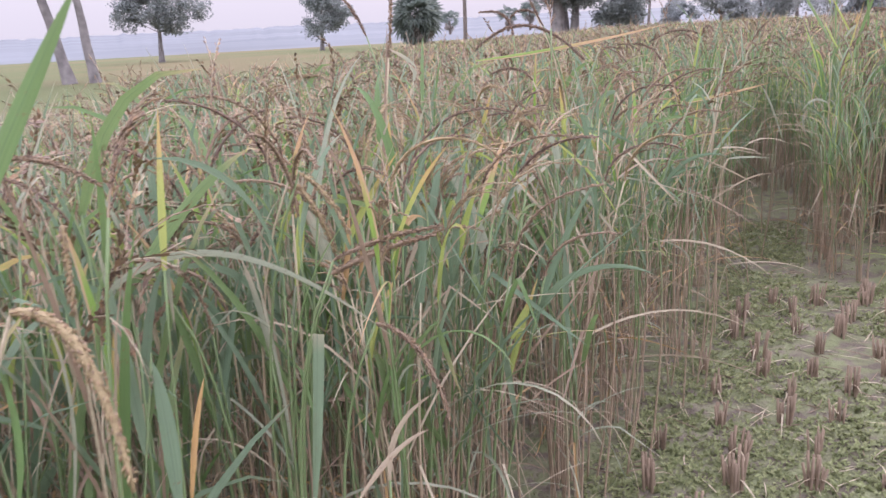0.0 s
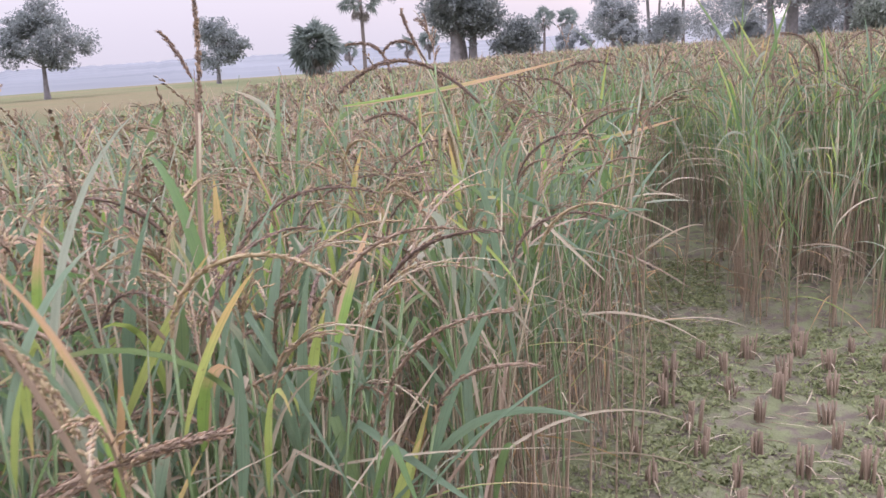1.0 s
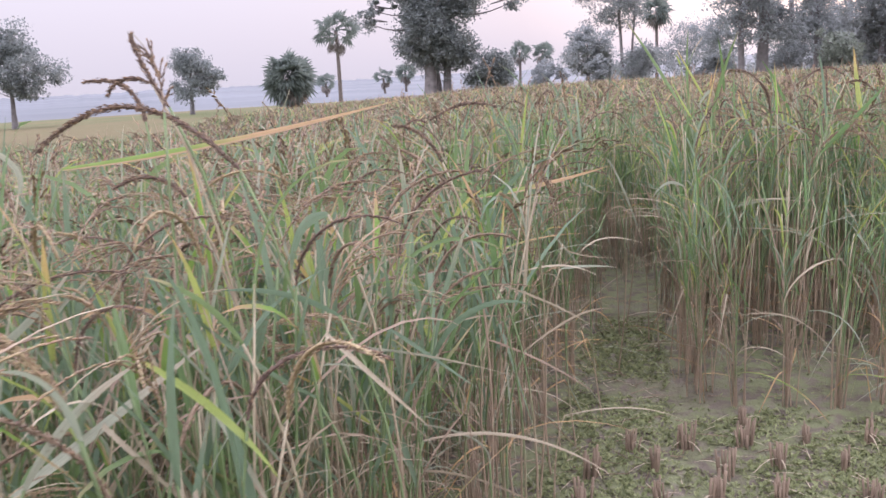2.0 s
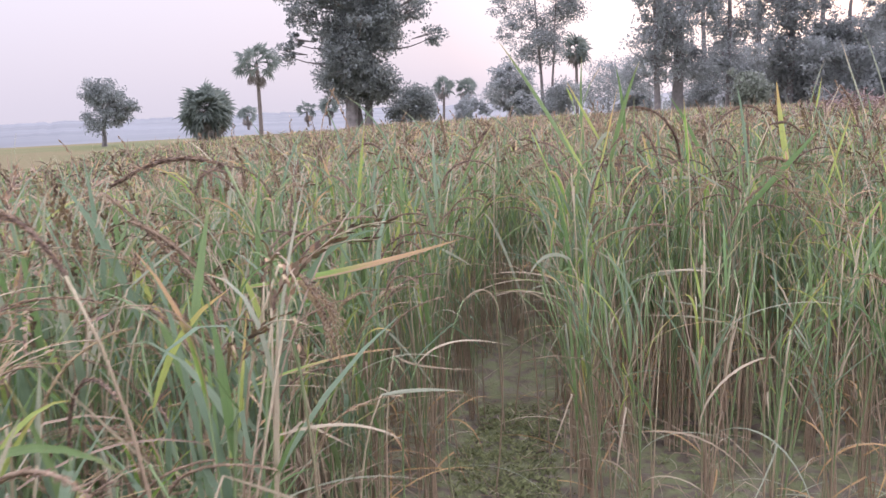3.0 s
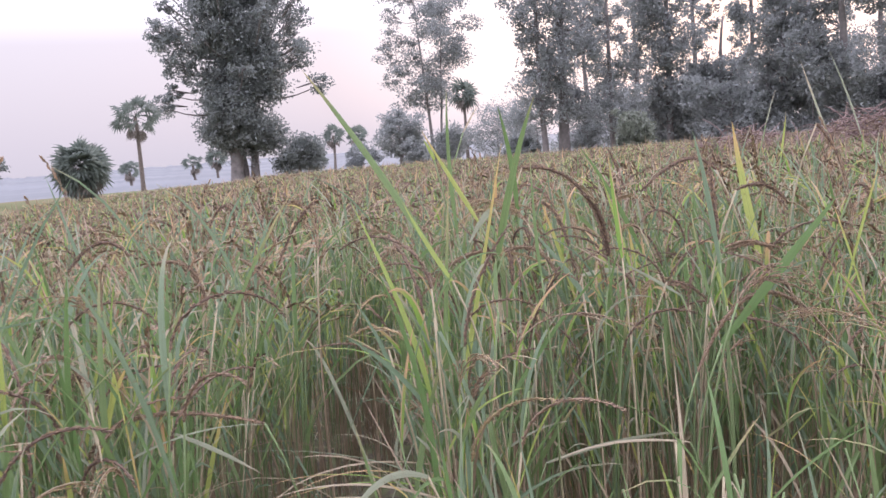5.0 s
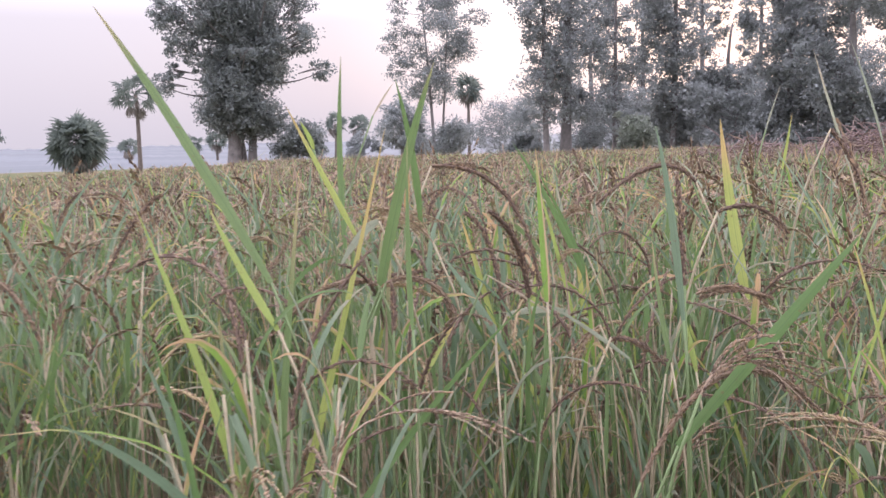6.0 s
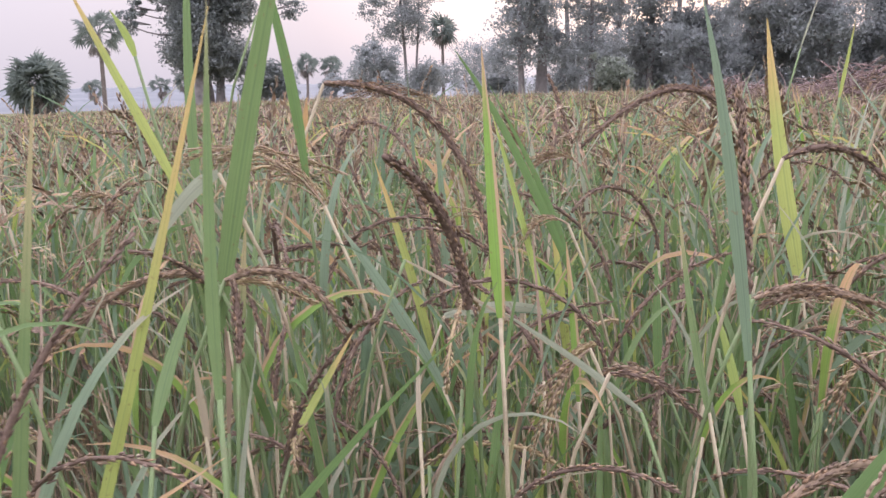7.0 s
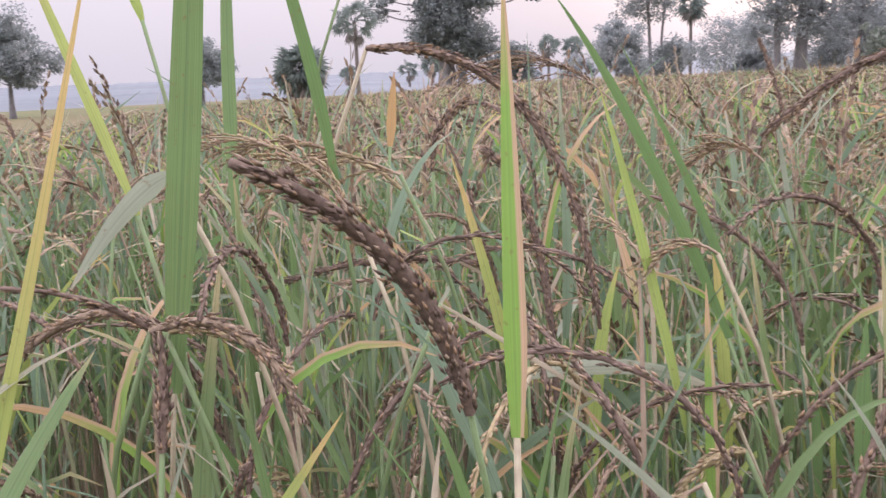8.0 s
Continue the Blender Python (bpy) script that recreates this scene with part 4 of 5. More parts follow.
def hero_foot(hero, top, way):
    """A stalk from the ground to where a blade or head leaves it."""
    top, way = np.array(top), unit(np.array(way))
    way[:2] *= min(1.0, 0.42 / max(0.01, math.hypot(way[0], way[1])))
    way[2] = max(way[2], 0.8)
    foot = np.array([top[0] - way[0] * 0.10 + hero_rng.uniform(-0.02, 0.02), top[1] - way[1] * 0.10 + hero_rng.uniform(-0.02, 0.02), 0.0])
    k = top - unit(way) * 0.3 * top[2]
    s = np.linspace(0, 1, 9)[:, None]
    p = (1 - s) ** 2 * foot + 2 * s * (1 - s) * k + s * s * top
    sh = Shape()
    add_tube(sh, p, 0.0034, 0.0020, 5, CULM["green" if hero_rng.random() < 0.7 else "dry"])
    part("culm", sh, hero)


def hero_leaf(hero, a, b, c, width, hue, cut=False):
    p = bezier(a, b, c, 14)
    hero_foot(hero, a, p[1] - p[0])
    sh = Shape()
    add_blade(sh, p, width, LEAF[hue], 0.16, 3, cut, hero_rng.uniform(-0.55, 0.55), hero_rng.uniform(-0.5, 0.5), (-0.12, -0.97, 0.2))
    part("leaf", sh, hero)


def hero_panicle(hero, a, b, c, thick, hue, loose=False):
    p = bezier(a, b, c, 14)
    hero_foot(hero, a, p[1] - p[0])
    sh = Shape()
    add_panicle(sh, p, thick, hue, hero_rng, 2, loose, True)
    part("panicle", sh, hero)


hero = rice_hero()
hero_leaf(hero, (1.150, 4.780, 1.087), (1.202, 4.740, 1.329), (1.248, 4.680, 1.505), 0.023, 'green')
hero_leaf(hero, (1.118, 5.050, 1.176), (1.117, 5.080, 1.370), (1.128, 5.100, 1.563), 0.015, 'green')
hero_leaf(hero, (1.254, 4.920, 1.227), (1.237, 4.890, 1.366), (1.208, 4.865, 1.497), 0.014, 'green')
hero_leaf(hero, (1.126, 4.806, 1.219), (1.073, 4.839, 1.330), (1.015, 4.874, 1.452), 0.011, 'yellow')
hero_leaf(hero, (1.162, 4.788, 1.250), (1.128, 4.781, 1.226), (1.088, 4.766, 1.172), 0.016, 'pale')
hero_panicle(hero, (1.273, 4.897, 1.197), (1.202, 4.923, 1.258), (1.098, 4.945, 1.264), 0.012, 'gold', loose=True)
hero_panicle(hero, (1.154, 4.765, 1.143), (1.070, 4.782, 1.142), (0.970, 4.787, 1.061), 0.011, 'brown')
hero_panicle(hero, (1.164, 4.724, 1.153), (1.229, 4.711, 1.155), (1.274, 4.691, 1.100), 0.011, 'brown')
hero_panicle(hero, (1.159, 4.764, 1.140), (1.201, 4.755, 1.141), (1.250, 4.741, 1.118), 0.008, 'gold')
hero_panicle(hero, (1.172, 4.703, 1.076), (1.174, 4.711, 1.117), (1.173, 4.718, 1.152), 0.012, 'dark')
hero = rice_hero()
hero_leaf(hero, (1.406, 4.610, 1.126), (1.406, 4.630, 1.225), (1.405, 4.659, 1.365), 0.013, 'tipped')
hero_leaf(hero, (1.590, 4.914, 1.079), (1.517, 4.943, 1.254), (1.448, 4.962, 1.377), 0.012, 'green')
hero_leaf(hero, (1.462, 5.125, 1.014), (1.467, 5.148, 1.127), (1.462, 5.188, 1.323), 0.014, 'blue')
hero_leaf(hero, (1.419, 4.923, 1.045), (1.516, 4.932, 1.047), (1.596, 4.932, 1.017), 0.015, 'pale')
hero_leaf(hero, (1.352, 4.804, 1.145), (1.442, 4.800, 1.087), (1.545, 4.794, 1.013), 0.004, 'dry')
hero_panicle(hero, (1.381, 4.630, 1.132), (1.352, 4.590, 1.222), (1.296, 4.530, 1.280), 0.0170, 'dark')
hero = rice_hero()
hero_leaf(hero, (1.419, 4.931, 0.880), (1.354, 4.971, 1.021), (1.270, 5.011, 1.137), 0.016, 'blue')
hero_panicle(hero, (1.449, 5.031, 0.895), (1.432, 5.081, 1.136), (1.375, 5.112, 1.234), 0.014, 'dark')
hero_panicle(hero, (1.573, 5.332, 1.239), (1.449, 5.375, 1.330), (1.326, 5.392, 1.289), 0.015, 'brown', loose=True)
hero = rice_hero()
hero_leaf(hero, (1.575, 4.486, 1.110), (1.570, 4.520, 1.281), (1.557, 4.545, 1.396), 0.014, 'blue')
hero_panicle(hero, (1.589, 4.513, 1.157), (1.591, 4.529, 1.243), (1.591, 4.545, 1.325), 0.009, 'dark')
hero = rice_hero()
hero_leaf(hero, (1.939, 4.937, 1.031), (1.924, 4.977, 1.221), (1.915, 5.016, 1.416), 0.026, 'yellow')
hero_panicle(hero, (1.864, 5.022, 1.285), (1.779, 5.046, 1.319), (1.653, 5.057, 1.241), 0.013, 'dark')
hero = rice_hero()
hero_panicle(hero, (1.919, 5.822, 1.202), (1.900, 5.839, 1.286), (1.874, 5.856, 1.360), 0.012, 'dark')
hero = rice_hero()
hero_panicle(hero, (1.783, 4.589, 1.111), (1.722, 4.605, 1.128), (1.665, 4.614, 1.114), 0.010, 'brown')
hero_panicle(hero, (1.746, 4.541, 1.087), (1.715, 4.543, 1.068), (1.693, 4.539, 1.023), 0.010, 'gold', loose=True)
hero = rice_hero()
hero_panicle(hero, (1.514, 4.668, 1.070), (1.479, 4.667, 1.031), (1.448, 4.659, 0.954), 0.009, 'gold', loose=True)
hero_panicle(hero, (1.520, 4.632, 1.056), (1.565, 4.621, 1.045), (1.603, 4.607, 1.009), 0.008, 'dark')
hero = rice_hero()
hero_panicle(hero, (0.990, 5.329, 1.147), (0.934, 5.346, 1.176), (0.865, 5.354, 1.146), 0.012, 'gold', loose=True)
hero_panicle(hero, (1.014, 5.281, 1.192), (0.949, 5.280, 1.116), (0.874, 5.290, 1.092), 0.010, 'brown', loose=True)
hero = rice_hero()
hero_leaf(hero, (0.992, 4.486, 1.135), (0.949, 4.503, 1.215), (0.909, 4.521, 1.300), 0.013, 'yellow')
hero_leaf(hero, (0.981, 4.626, 1.179), (0.859, 4.675, 1.406), (0.739, 4.719, 1.598), 0.019, 'green')
hero = rice_hero()
hero_leaf(hero, (1.513, 4.375, 0.964), (1.664, 4.368, 1.126), (1.770, 4.364, 1.240), 0.020, 'green')
hero_panicle(hero, (1.491, 4.269, 1.068), (1.566, 4.259, 1.099), (1.679, 4.222, 0.957), 0.012, 'brown', loose=True)
hero = rice_hero()
hero_panicle(hero, (0.738, 4.968, 1.161), (0.724, 4.985, 1.276), (0.634, 5.002, 1.299), 0.012, 'brown', loose=True)
hero = rice_hero()
hero_leaf(hero, (0.871, 4.583, 0.683), (0.868, 4.596, 0.798), (0.984, 4.586, 0.860), 0.008, 'pale')
hero_leaf(hero, (1.162, 4.492, 0.724), (1.330, 4.471, 0.757), (1.474, 4.449, 0.762), 0.010, 'pale')
hero = rice_hero()
hero_panicle(hero, (0.598, 4.397, 0.920), (0.377, 4.434, 0.952), (0.271, 4.442, 0.881), 0.010, 'brown')
hero_leaf(hero, (0.433, 4.421, 0.915), (0.511, 4.405, 0.874), (0.584, 4.388, 0.827), 0.009, 'pale')
hero_leaf(hero, (-0.037, 3.682, 0.941), (0.226, 3.675, 0.974), (0.496, 3.672, 1.033), 0.019, 'tipped')
hero_panicle(hero, (-0.222, 3.365, 1.155), (-0.121, 3.352, 1.094), (-0.018, 3.331, 0.971), 0.015, 'brown')
hero_panicle(hero, (0.099, 3.529, 0.977), (0.145, 3.519, 0.915), (0.197, 3.496, 0.768), 0.017, 'gold')
hero_panicle(hero, (0.092, 3.576, 0.948), (0.150, 3.564, 0.878), (0.172, 3.546, 0.755), 0.009, 'gold')
hero_leaf(hero, (-0.229, 3.346, 1.014), (-0.141, 3.351, 1.080), (-0.057, 3.355, 1.128), 0.006, 'pale')
hero_leaf(hero, (0.051, 3.519, 0.887), (0.010, 3.512, 0.825), (-0.068, 3.509, 0.780), 0.012, 'pale')
hero_leaf(hero, (0.199, 3.810, 0.845), (0.311, 3.793, 0.757), (0.443, 3.762, 0.572), 0.007, 'pale')
hero_leaf(hero, (-0.066, 3.116, 0.859), (-0.086, 3.127, 0.937), (-0.112, 3.136, 0.994), 0.020, 'green')
hero_leaf(hero, (0.089, 3.585, 0.649), (0.098, 3.599, 0.751), (0.110, 3.610, 0.831), 0.010, 'yellow')
hero_leaf(hero, (0.159, 3.697, 0.748), (0.187, 3.723, 0.940), (0.198, 3.752, 1.158), 0.012, 'green')
hero_panicle(hero, (-0.163, 3.240, 0.999), (-0.105, 3.230, 0.944), (-0.047, 3.215, 0.854), 0.009, 'brown')
hero_leaf(hero, (0.055, 3.444, 0.713), (0.066, 3.461, 0.840), (0.073, 3.474, 0.933), 0.024, 'blue', cut=True)
hero_panicle(hero, (-0.299, 3.476, 1.206), (-0.193, 3.457, 1.101), (-0.131, 3.443, 1.017), 0.010, 'brown')
hero_panicle(hero, (0.099, 3.529, 0.971), (0.166, 3.516, 0.904), (0.204, 3.494, 0.757), 0.012, 'gold', loose=True)
hero = rice_hero()
hero_panicle(hero, (-0.312, 1.897, 1.243), (-0.465, 1.909, 1.340), (-0.607, 1.890, 1.280), 0.010, 'dark')
hero_panicle(hero, (-0.398, 1.859, 1.330), (-0.407, 1.871, 1.392), (-0.436, 1.879, 1.439), 0.012, 'dark', loose=True)
hero_leaf(hero, (-0.617, 1.986, 1.251), (-0.360, 2.004, 1.279), (-0.088, 2.026, 1.326), 0.011, 'tipped')
hero_leaf(hero, (-0.695, 1.830, 0.993), (-0.619, 1.845, 1.053), (-0.558, 1.862, 1.121), 0.012, 'pale')
hero = rice_hero()
hero_leaf(hero, (-0.838, 0.232, 1.181), (-0.787, 0.273, 1.296), (-0.739, 0.309, 1.397), 0.020, 'green')
hero_leaf(hero, (-1.001, 0.723, 0.967), (-0.910, 0.774, 1.095), (-0.818, 0.814, 1.175), 0.022, 'green')
hero_leaf(hero, (-0.665, 0.565, 0.724), (-0.661, 0.598, 0.846), (-0.660, 0.624, 0.943), 0.019, 'blue', cut=True)
hero_leaf(hero, (-0.775, 0.408, 0.807), (-0.790, 0.432, 0.907), (-0.805, 0.446, 0.973), 0.021, 'blue')
hero_leaf(hero, (-0.808, 0.493, 0.753), (-0.803, 0.517, 0.840), (-0.790, 0.538, 0.913), 0.012, 'orange')
hero_panicle(hero, (-0.819, 0.247, 1.104), (-0.756, 0.249, 1.067), (-0.706, 0.224, 0.936), 0.018, 'gold')
hero_panicle(hero, (-0.827, 0.437, 1.152), (-0.808, 0.466, 1.245), (-0.761, 0.490, 1.302), 0.012, 'brown', loose=True)
hero_leaf(hero, (-0.893, 0.654, 1.025), (-0.899, 0.684, 1.143), (-0.902, 0.713, 1.253), 0.014, 'yellow')
hero = rice_hero()
hero_leaf(hero, (-1.023, 0.665, 0.964), (-0.836, 0.719, 1.032), (-0.578, 0.733, 0.896), 0.012, 'pale')
hero_panicle(hero, (-0.607, 0.734, 0.920), (-0.540, 0.734, 0.873), (-0.497, 0.714, 0.769), 0.010, 'brown')
hero_panicle(hero, (-0.989, 1.130, 0.908), (-0.912, 1.170, 0.998), (-0.753, 1.210, 1.035), 0.011, 'dark')
hero = rice_hero()
hero_panicle(hero, (-0.751, 1.288, 0.933), (-0.649, 1.321, 0.983), (-0.550, 1.344, 0.995), 0.011, 'brown')
hero_panicle(hero, (-0.655, 1.382, 0.820), (-0.562, 1.395, 0.799), (-0.486, 1.383, 0.700), 0.009, 'brown')
hero_leaf(hero, (-0.767, 1.490, 0.912), (-0.770, 1.523, 1.036), (-0.777, 1.557, 1.168), 0.024, 'yellow')
hero_leaf(hero, (-0.498, 1.434, 0.505), (-0.464, 1.473, 0.628), (-0.421, 1.516, 0.756), 0.018, 'yellow')
hero_leaf(hero, (-0.397, 2.473, 0.381), (-0.097, 2.548, 0.445), (0.283, 2.564, 0.229), 0.008, 'dry')
hero_leaf(hero, (-0.278, 2.150, 0.268), (0.028, 2.211, 0.275), (0.289, 2.233, 0.168), 0.008, 'dry')
hero = rice_hero()
hero_leaf(hero, (-0.755, 0.980, 0.925), (-0.774, 0.995, 0.998), (-0.811, 1.005, 1.051), 0.018, 'pale')
hero_leaf(hero, (-0.749, 1.233, 0.904), (-0.746, 1.261, 1.022), (-0.755, 1.284, 1.126), 0.020, 'green')
hero_leaf(hero, (-0.622, 1.067, 0.816), (-0.617, 1.090, 0.913), (-0.631, 1.114, 1.018), 0.016, 'blue')
hero_leaf(hero, (-0.526, 1.434, 0.809), (-0.559, 1.458, 0.923), (-0.628, 1.486, 1.068), 0.020, 'pale')
hero_panicle(hero, (-0.657, 0.712, 1.024), (-0.579, 0.725, 1.054), (-0.497, 0.734, 1.068), 0.009, 'brown')
hero_panicle(hero, (-0.728, 0.795, 1.140), (-0.686, 0.790, 1.104), (-0.650, 0.779, 1.045), 0.009, 'gold')
hero = rice_hero()
hero_leaf(hero, (-0.502, 1.565, 0.922), (-0.442, 1.588, 1.002), (-0.366, 1.606, 1.054), 0.012, 'pale')
hero_panicle(hero, (-0.845, 1.299, 0.998), (-0.748, 1.306, 0.998), (-0.657, 1.304, 0.960), 0.009, 'brown')
hero_leaf(hero, (-0.601, 1.641, 0.841), (-0.640, 1.661, 0.939), (-0.709, 1.687, 1.070), 0.018, 'blue')
hero = rice_hero()
hero_panicle(hero, (1.283, 4.951, 1.339), (1.420, 4.924, 1.281), (1.478, 4.894, 1.096), 0.012, 'dark')
hero_panicle(hero, (1.751, 4.717, 1.246), (1.818, 4.707, 1.253), (1.873, 4.693, 1.204), 0.012, 'dark')
hero_panicle(hero, (1.659, 4.615, 1.123), (1.722, 4.606, 1.133), (1.776, 4.595, 1.102), 0.011, 'brown')
hero_panicle(hero, (1.414, 5.156, 1.083), (1.241, 5.185, 1.098), (1.043, 5.208, 1.041), 0.012, 'dark')
hero = rice_hero()
hero_panicle(hero, (2.101, 4.763, 1.224), (2.133, 4.757, 1.217), (2.143, 4.749, 1.157), 0.011, 'dark')
hero_panicle(hero, (2.212, 5.070, 1.390), (2.260, 5.053, 1.306), (2.278, 5.040, 1.216), 0.012, 'dark')
hero_panicle(hero, (1.477, 4.414, 0.902), (1.619, 4.409, 1.052), (1.765, 4.374, 0.941), 0.011, 'brown')
hero = rice_hero()
hero_panicle(hero, (0.759, 5.139, 1.294), (0.700, 5.143, 1.245), (0.630, 5.141, 1.124), 0.011, 'dark')
hero_panicle(hero, (0.495, 5.689, 1.238), (0.457, 5.700, 1.279), (0.404, 5.701, 1.206), 0.011, 'dark')
hero_panicle(hero, (0.565, 4.701, 1.200), (0.601, 4.691, 1.170), (0.629, 4.680, 1.118), 0.010, 'brown')
hero = rice_hero()
hero_panicle(hero, (0.316, 4.963, 1.178), (0.421, 4.957, 1.167), (0.456, 4.940, 1.057), 0.012, 'brown')
hero_panicle(hero, (-0.165, 4.177, 1.196), (-0.239, 4.181, 1.206), (-0.273, 4.173, 1.138), 0.011, 'dark')
hero_panicle(hero, (0.287, 4.968, 1.206), (0.218, 4.976, 1.245), (0.137, 4.971, 1.180), 0.012, 'dark')
hero_leaf(hero, (-0.068, 3.930, 0.903), (-0.057, 3.952, 1.064), (-0.039, 3.979, 1.265), 0.020, 'green')
hero_leaf(hero, (0.266, 4.514, 0.839), (0.258, 4.540, 1.023), (0.224, 4.568, 1.217), 0.012, 'pale')
hero = rice_hero()
hero_leaf(hero, (1.474, 4.951, 0.908), (1.485, 4.978, 1.038), (1.507, 4.998, 1.127), 0.015, 'yellow')
hero_leaf(hero, (1.620, 5.018, 0.924), (1.616, 5.041, 1.038), (1.609, 5.063, 1.151), 0.014, 'yellow')
hero_leaf(hero, (1.692, 4.967, 0.895), (1.692, 4.981, 0.965), (1.691, 4.994, 1.028), 0.010, 'green')
hero_leaf(hero, (1.699, 5.071, 0.899), (1.698, 5.084, 0.965), (1.703, 5.097, 1.024), 0.012, 'green')
hero_leaf(hero, (1.692, 4.875, 0.945), (1.697, 4.893, 1.034), (1.701, 4.907, 1.099), 0.014, 'green')
hero_leaf(hero, (1.537, 4.963, 0.940), (1.538, 4.991, 1.078), (1.534, 5.008, 1.163), 0.005, 'dry')
hero_leaf(hero, (1.475, 5.147, 0.865), (1.565, 5.169, 0.934), (1.729, 5.196, 0.997), 0.012, 'blue')
hero_panicle(hero, (1.569, 4.781, 1.037), (1.541, 4.777, 1.030), (1.516, 4.770, 1.005), 0.010, 'gold')
hero = rice_hero()
hero_leaf(hero, (-0.931, 0.335, 0.843), (-0.934, 0.356, 0.924), (-0.952, 0.371, 0.994), 0.022, 'green')
hero_leaf(hero, (-0.961, 0.465, 0.761), (-0.967, 0.500, 0.899), (-1.000, 0.522, 1.001), 0.016, 'pale')
hero_leaf(hero, (-0.955, 0.559, 0.713), (-0.962, 0.591, 0.839), (-0.966, 0.618, 0.942), 0.013, 'yellow')
hero_leaf(hero, (-0.819, 0.823, 0.816), (-0.842, 0.843, 0.909), (-0.870, 0.859, 0.989), 0.018, 'pale')
hero_leaf(hero, (-0.854, 1.004, 0.729), (-0.907, 1.019, 0.826), (-0.939, 1.036, 0.912), 0.016, 'blue')
hero_leaf(hero, (-0.599, 0.720, 0.665), (-0.586, 0.743, 0.741), (-0.529, 0.768, 0.794), 0.010, 'dry')
hero_leaf(hero, (-0.615, 0.620, 0.696), (-0.566, 0.645, 0.756), (-0.518, 0.662, 0.785), 0.009, 'dry')
hero_panicle(hero, (-1.069, 0.561, 1.199), (-1.003, 0.574, 1.200), (-0.922, 0.580, 1.163), 0.009, 'brown')
hero_panicle(hero, (-0.911, 0.469, 1.136), (-0.904, 0.458, 1.089), (-0.898, 0.444, 1.030), 0.009, 'gold')
hero_panicle(hero, (-0.936, 0.732, 0.955), (-0.980, 0.708, 0.898), (-1.032, 0.681, 0.832), 0.008, 'brown')

hero = rice_hero()
hero_leaf(hero, (1.171, 4.460, 1.129), (1.172, 4.483, 1.242), (1.179, 4.510, 1.390), 0.010, 'green')
hero_leaf(hero, (1.107, 4.600, 1.061), (1.120, 4.650, 1.106), (1.136, 4.700, 1.147), 0.012, 'green')
hero = rice_hero()
hero_leaf(hero, (1.433, 4.700, 0.988), (1.436, 4.720, 1.037), (1.451, 4.750, 1.103), 0.010, 'green')
hero_leaf(hero, (1.553, 4.800, 0.961), (1.553, 4.820, 1.054), (1.555, 4.850, 1.145), 0.011, 'tipped')
hero_leaf(hero, (1.390, 4.800, 0.996), (1.344, 4.850, 1.085), (1.289, 4.900, 1.172), 0.017, 'blue')
hero_leaf(hero, (1.538, 4.600, 1.027), (1.489, 4.660, 1.067), (1.425, 4.700, 1.111), 0.008, 'pale')
hero_leaf(hero, (1.493, 4.750, 1.010), (1.496, 4.780, 1.102), (1.496, 4.800, 1.178), 0.004, 'withered')
hero_leaf(hero, (1.345, 4.700, 0.985), (1.348, 4.720, 1.024), (1.353, 4.740, 1.069), 0.006, 'dry')
hero = rice_hero()
hero_leaf(hero, (1.619, 4.620, 1.010), (1.615, 4.650, 1.098), (1.611, 4.680, 1.214), 0.012, 'green')
hero_leaf(hero, (1.704, 4.700, 0.967), (1.700, 4.720, 1.023), (1.696, 4.750, 1.078), 0.011, 'yellow')
hero_panicle(hero, (1.612, 4.700, 1.009), (1.578, 4.700, 1.033), (1.541, 4.700, 1.033), 0.0090, 'brown')
hero = rice_hero()
hero_leaf(hero, (1.613, 5.000, 1.092), (1.581, 5.030, 1.194), (1.517, 5.060, 1.336), 0.010, 'green')
hero_leaf(hero, (1.598, 4.950, 1.013), (1.546, 4.970, 1.031), (1.468, 5.000, 1.014), 0.013, 'blue')
hero_leaf(hero, (1.704, 4.900, 0.929), (1.698, 4.900, 1.006), (1.706, 4.920, 1.074), 0.009, 'yellow')
hero_leaf(hero, (1.719, 5.000, 0.892), (1.714, 5.000, 0.970), (1.718, 5.020, 1.041), 0.007, 'yellow')
hero_panicle(hero, (1.670, 5.100, 1.210), (1.620, 5.100, 1.226), (1.557, 5.100, 1.173), 0.0100, 'gold', loose=True)
hero_panicle(hero, (1.576, 4.900, 1.157), (1.542, 4.900, 1.165), (1.507, 4.900, 1.132), 0.0090, 'gold', loose=True)
hero = rice_hero()
hero_leaf(hero, (1.222, 4.700, 1.000), (1.249, 4.720, 1.036), (1.287, 4.740, 1.088), 0.009, 'yellow')
hero_leaf(hero, (1.171, 4.750, 0.978), (1.169, 4.780, 1.051), (1.185, 4.820, 1.201), 0.016, 'green')
hero_leaf(hero, (1.137, 4.700, 1.006), (1.134, 4.700, 1.049), (1.131, 4.700, 1.085), 0.010, 'dry')
hero_leaf(hero, (1.157, 4.720, 0.999), (1.161, 4.720, 1.057), (1.162, 4.720, 1.112), 0.006, 'withered')
hero = rice_hero()
hero_leaf(hero, (1.263, 5.200, 1.234), (1.268, 5.200, 1.278), (1.273, 5.200, 1.321), 0.012, 'orange')
hero_panicle(hero, (1.313, 5.200, 1.202), (1.324, 5.200, 1.254), (1.362, 5.200, 1.289), 0.0100, 'dark')
hero = rice_hero()
hero_panicle(hero, (1.895, 5.110, 1.294), (1.800, 5.110, 1.318), (1.673, 5.110, 1.237), 0.0110, 'brown')
hero_panicle(hero, (1.812, 5.000, 1.231), (1.778, 5.000, 1.257), (1.723, 5.000, 1.165), 0.0100, 'gold', loose=True)
hero = rice_hero()
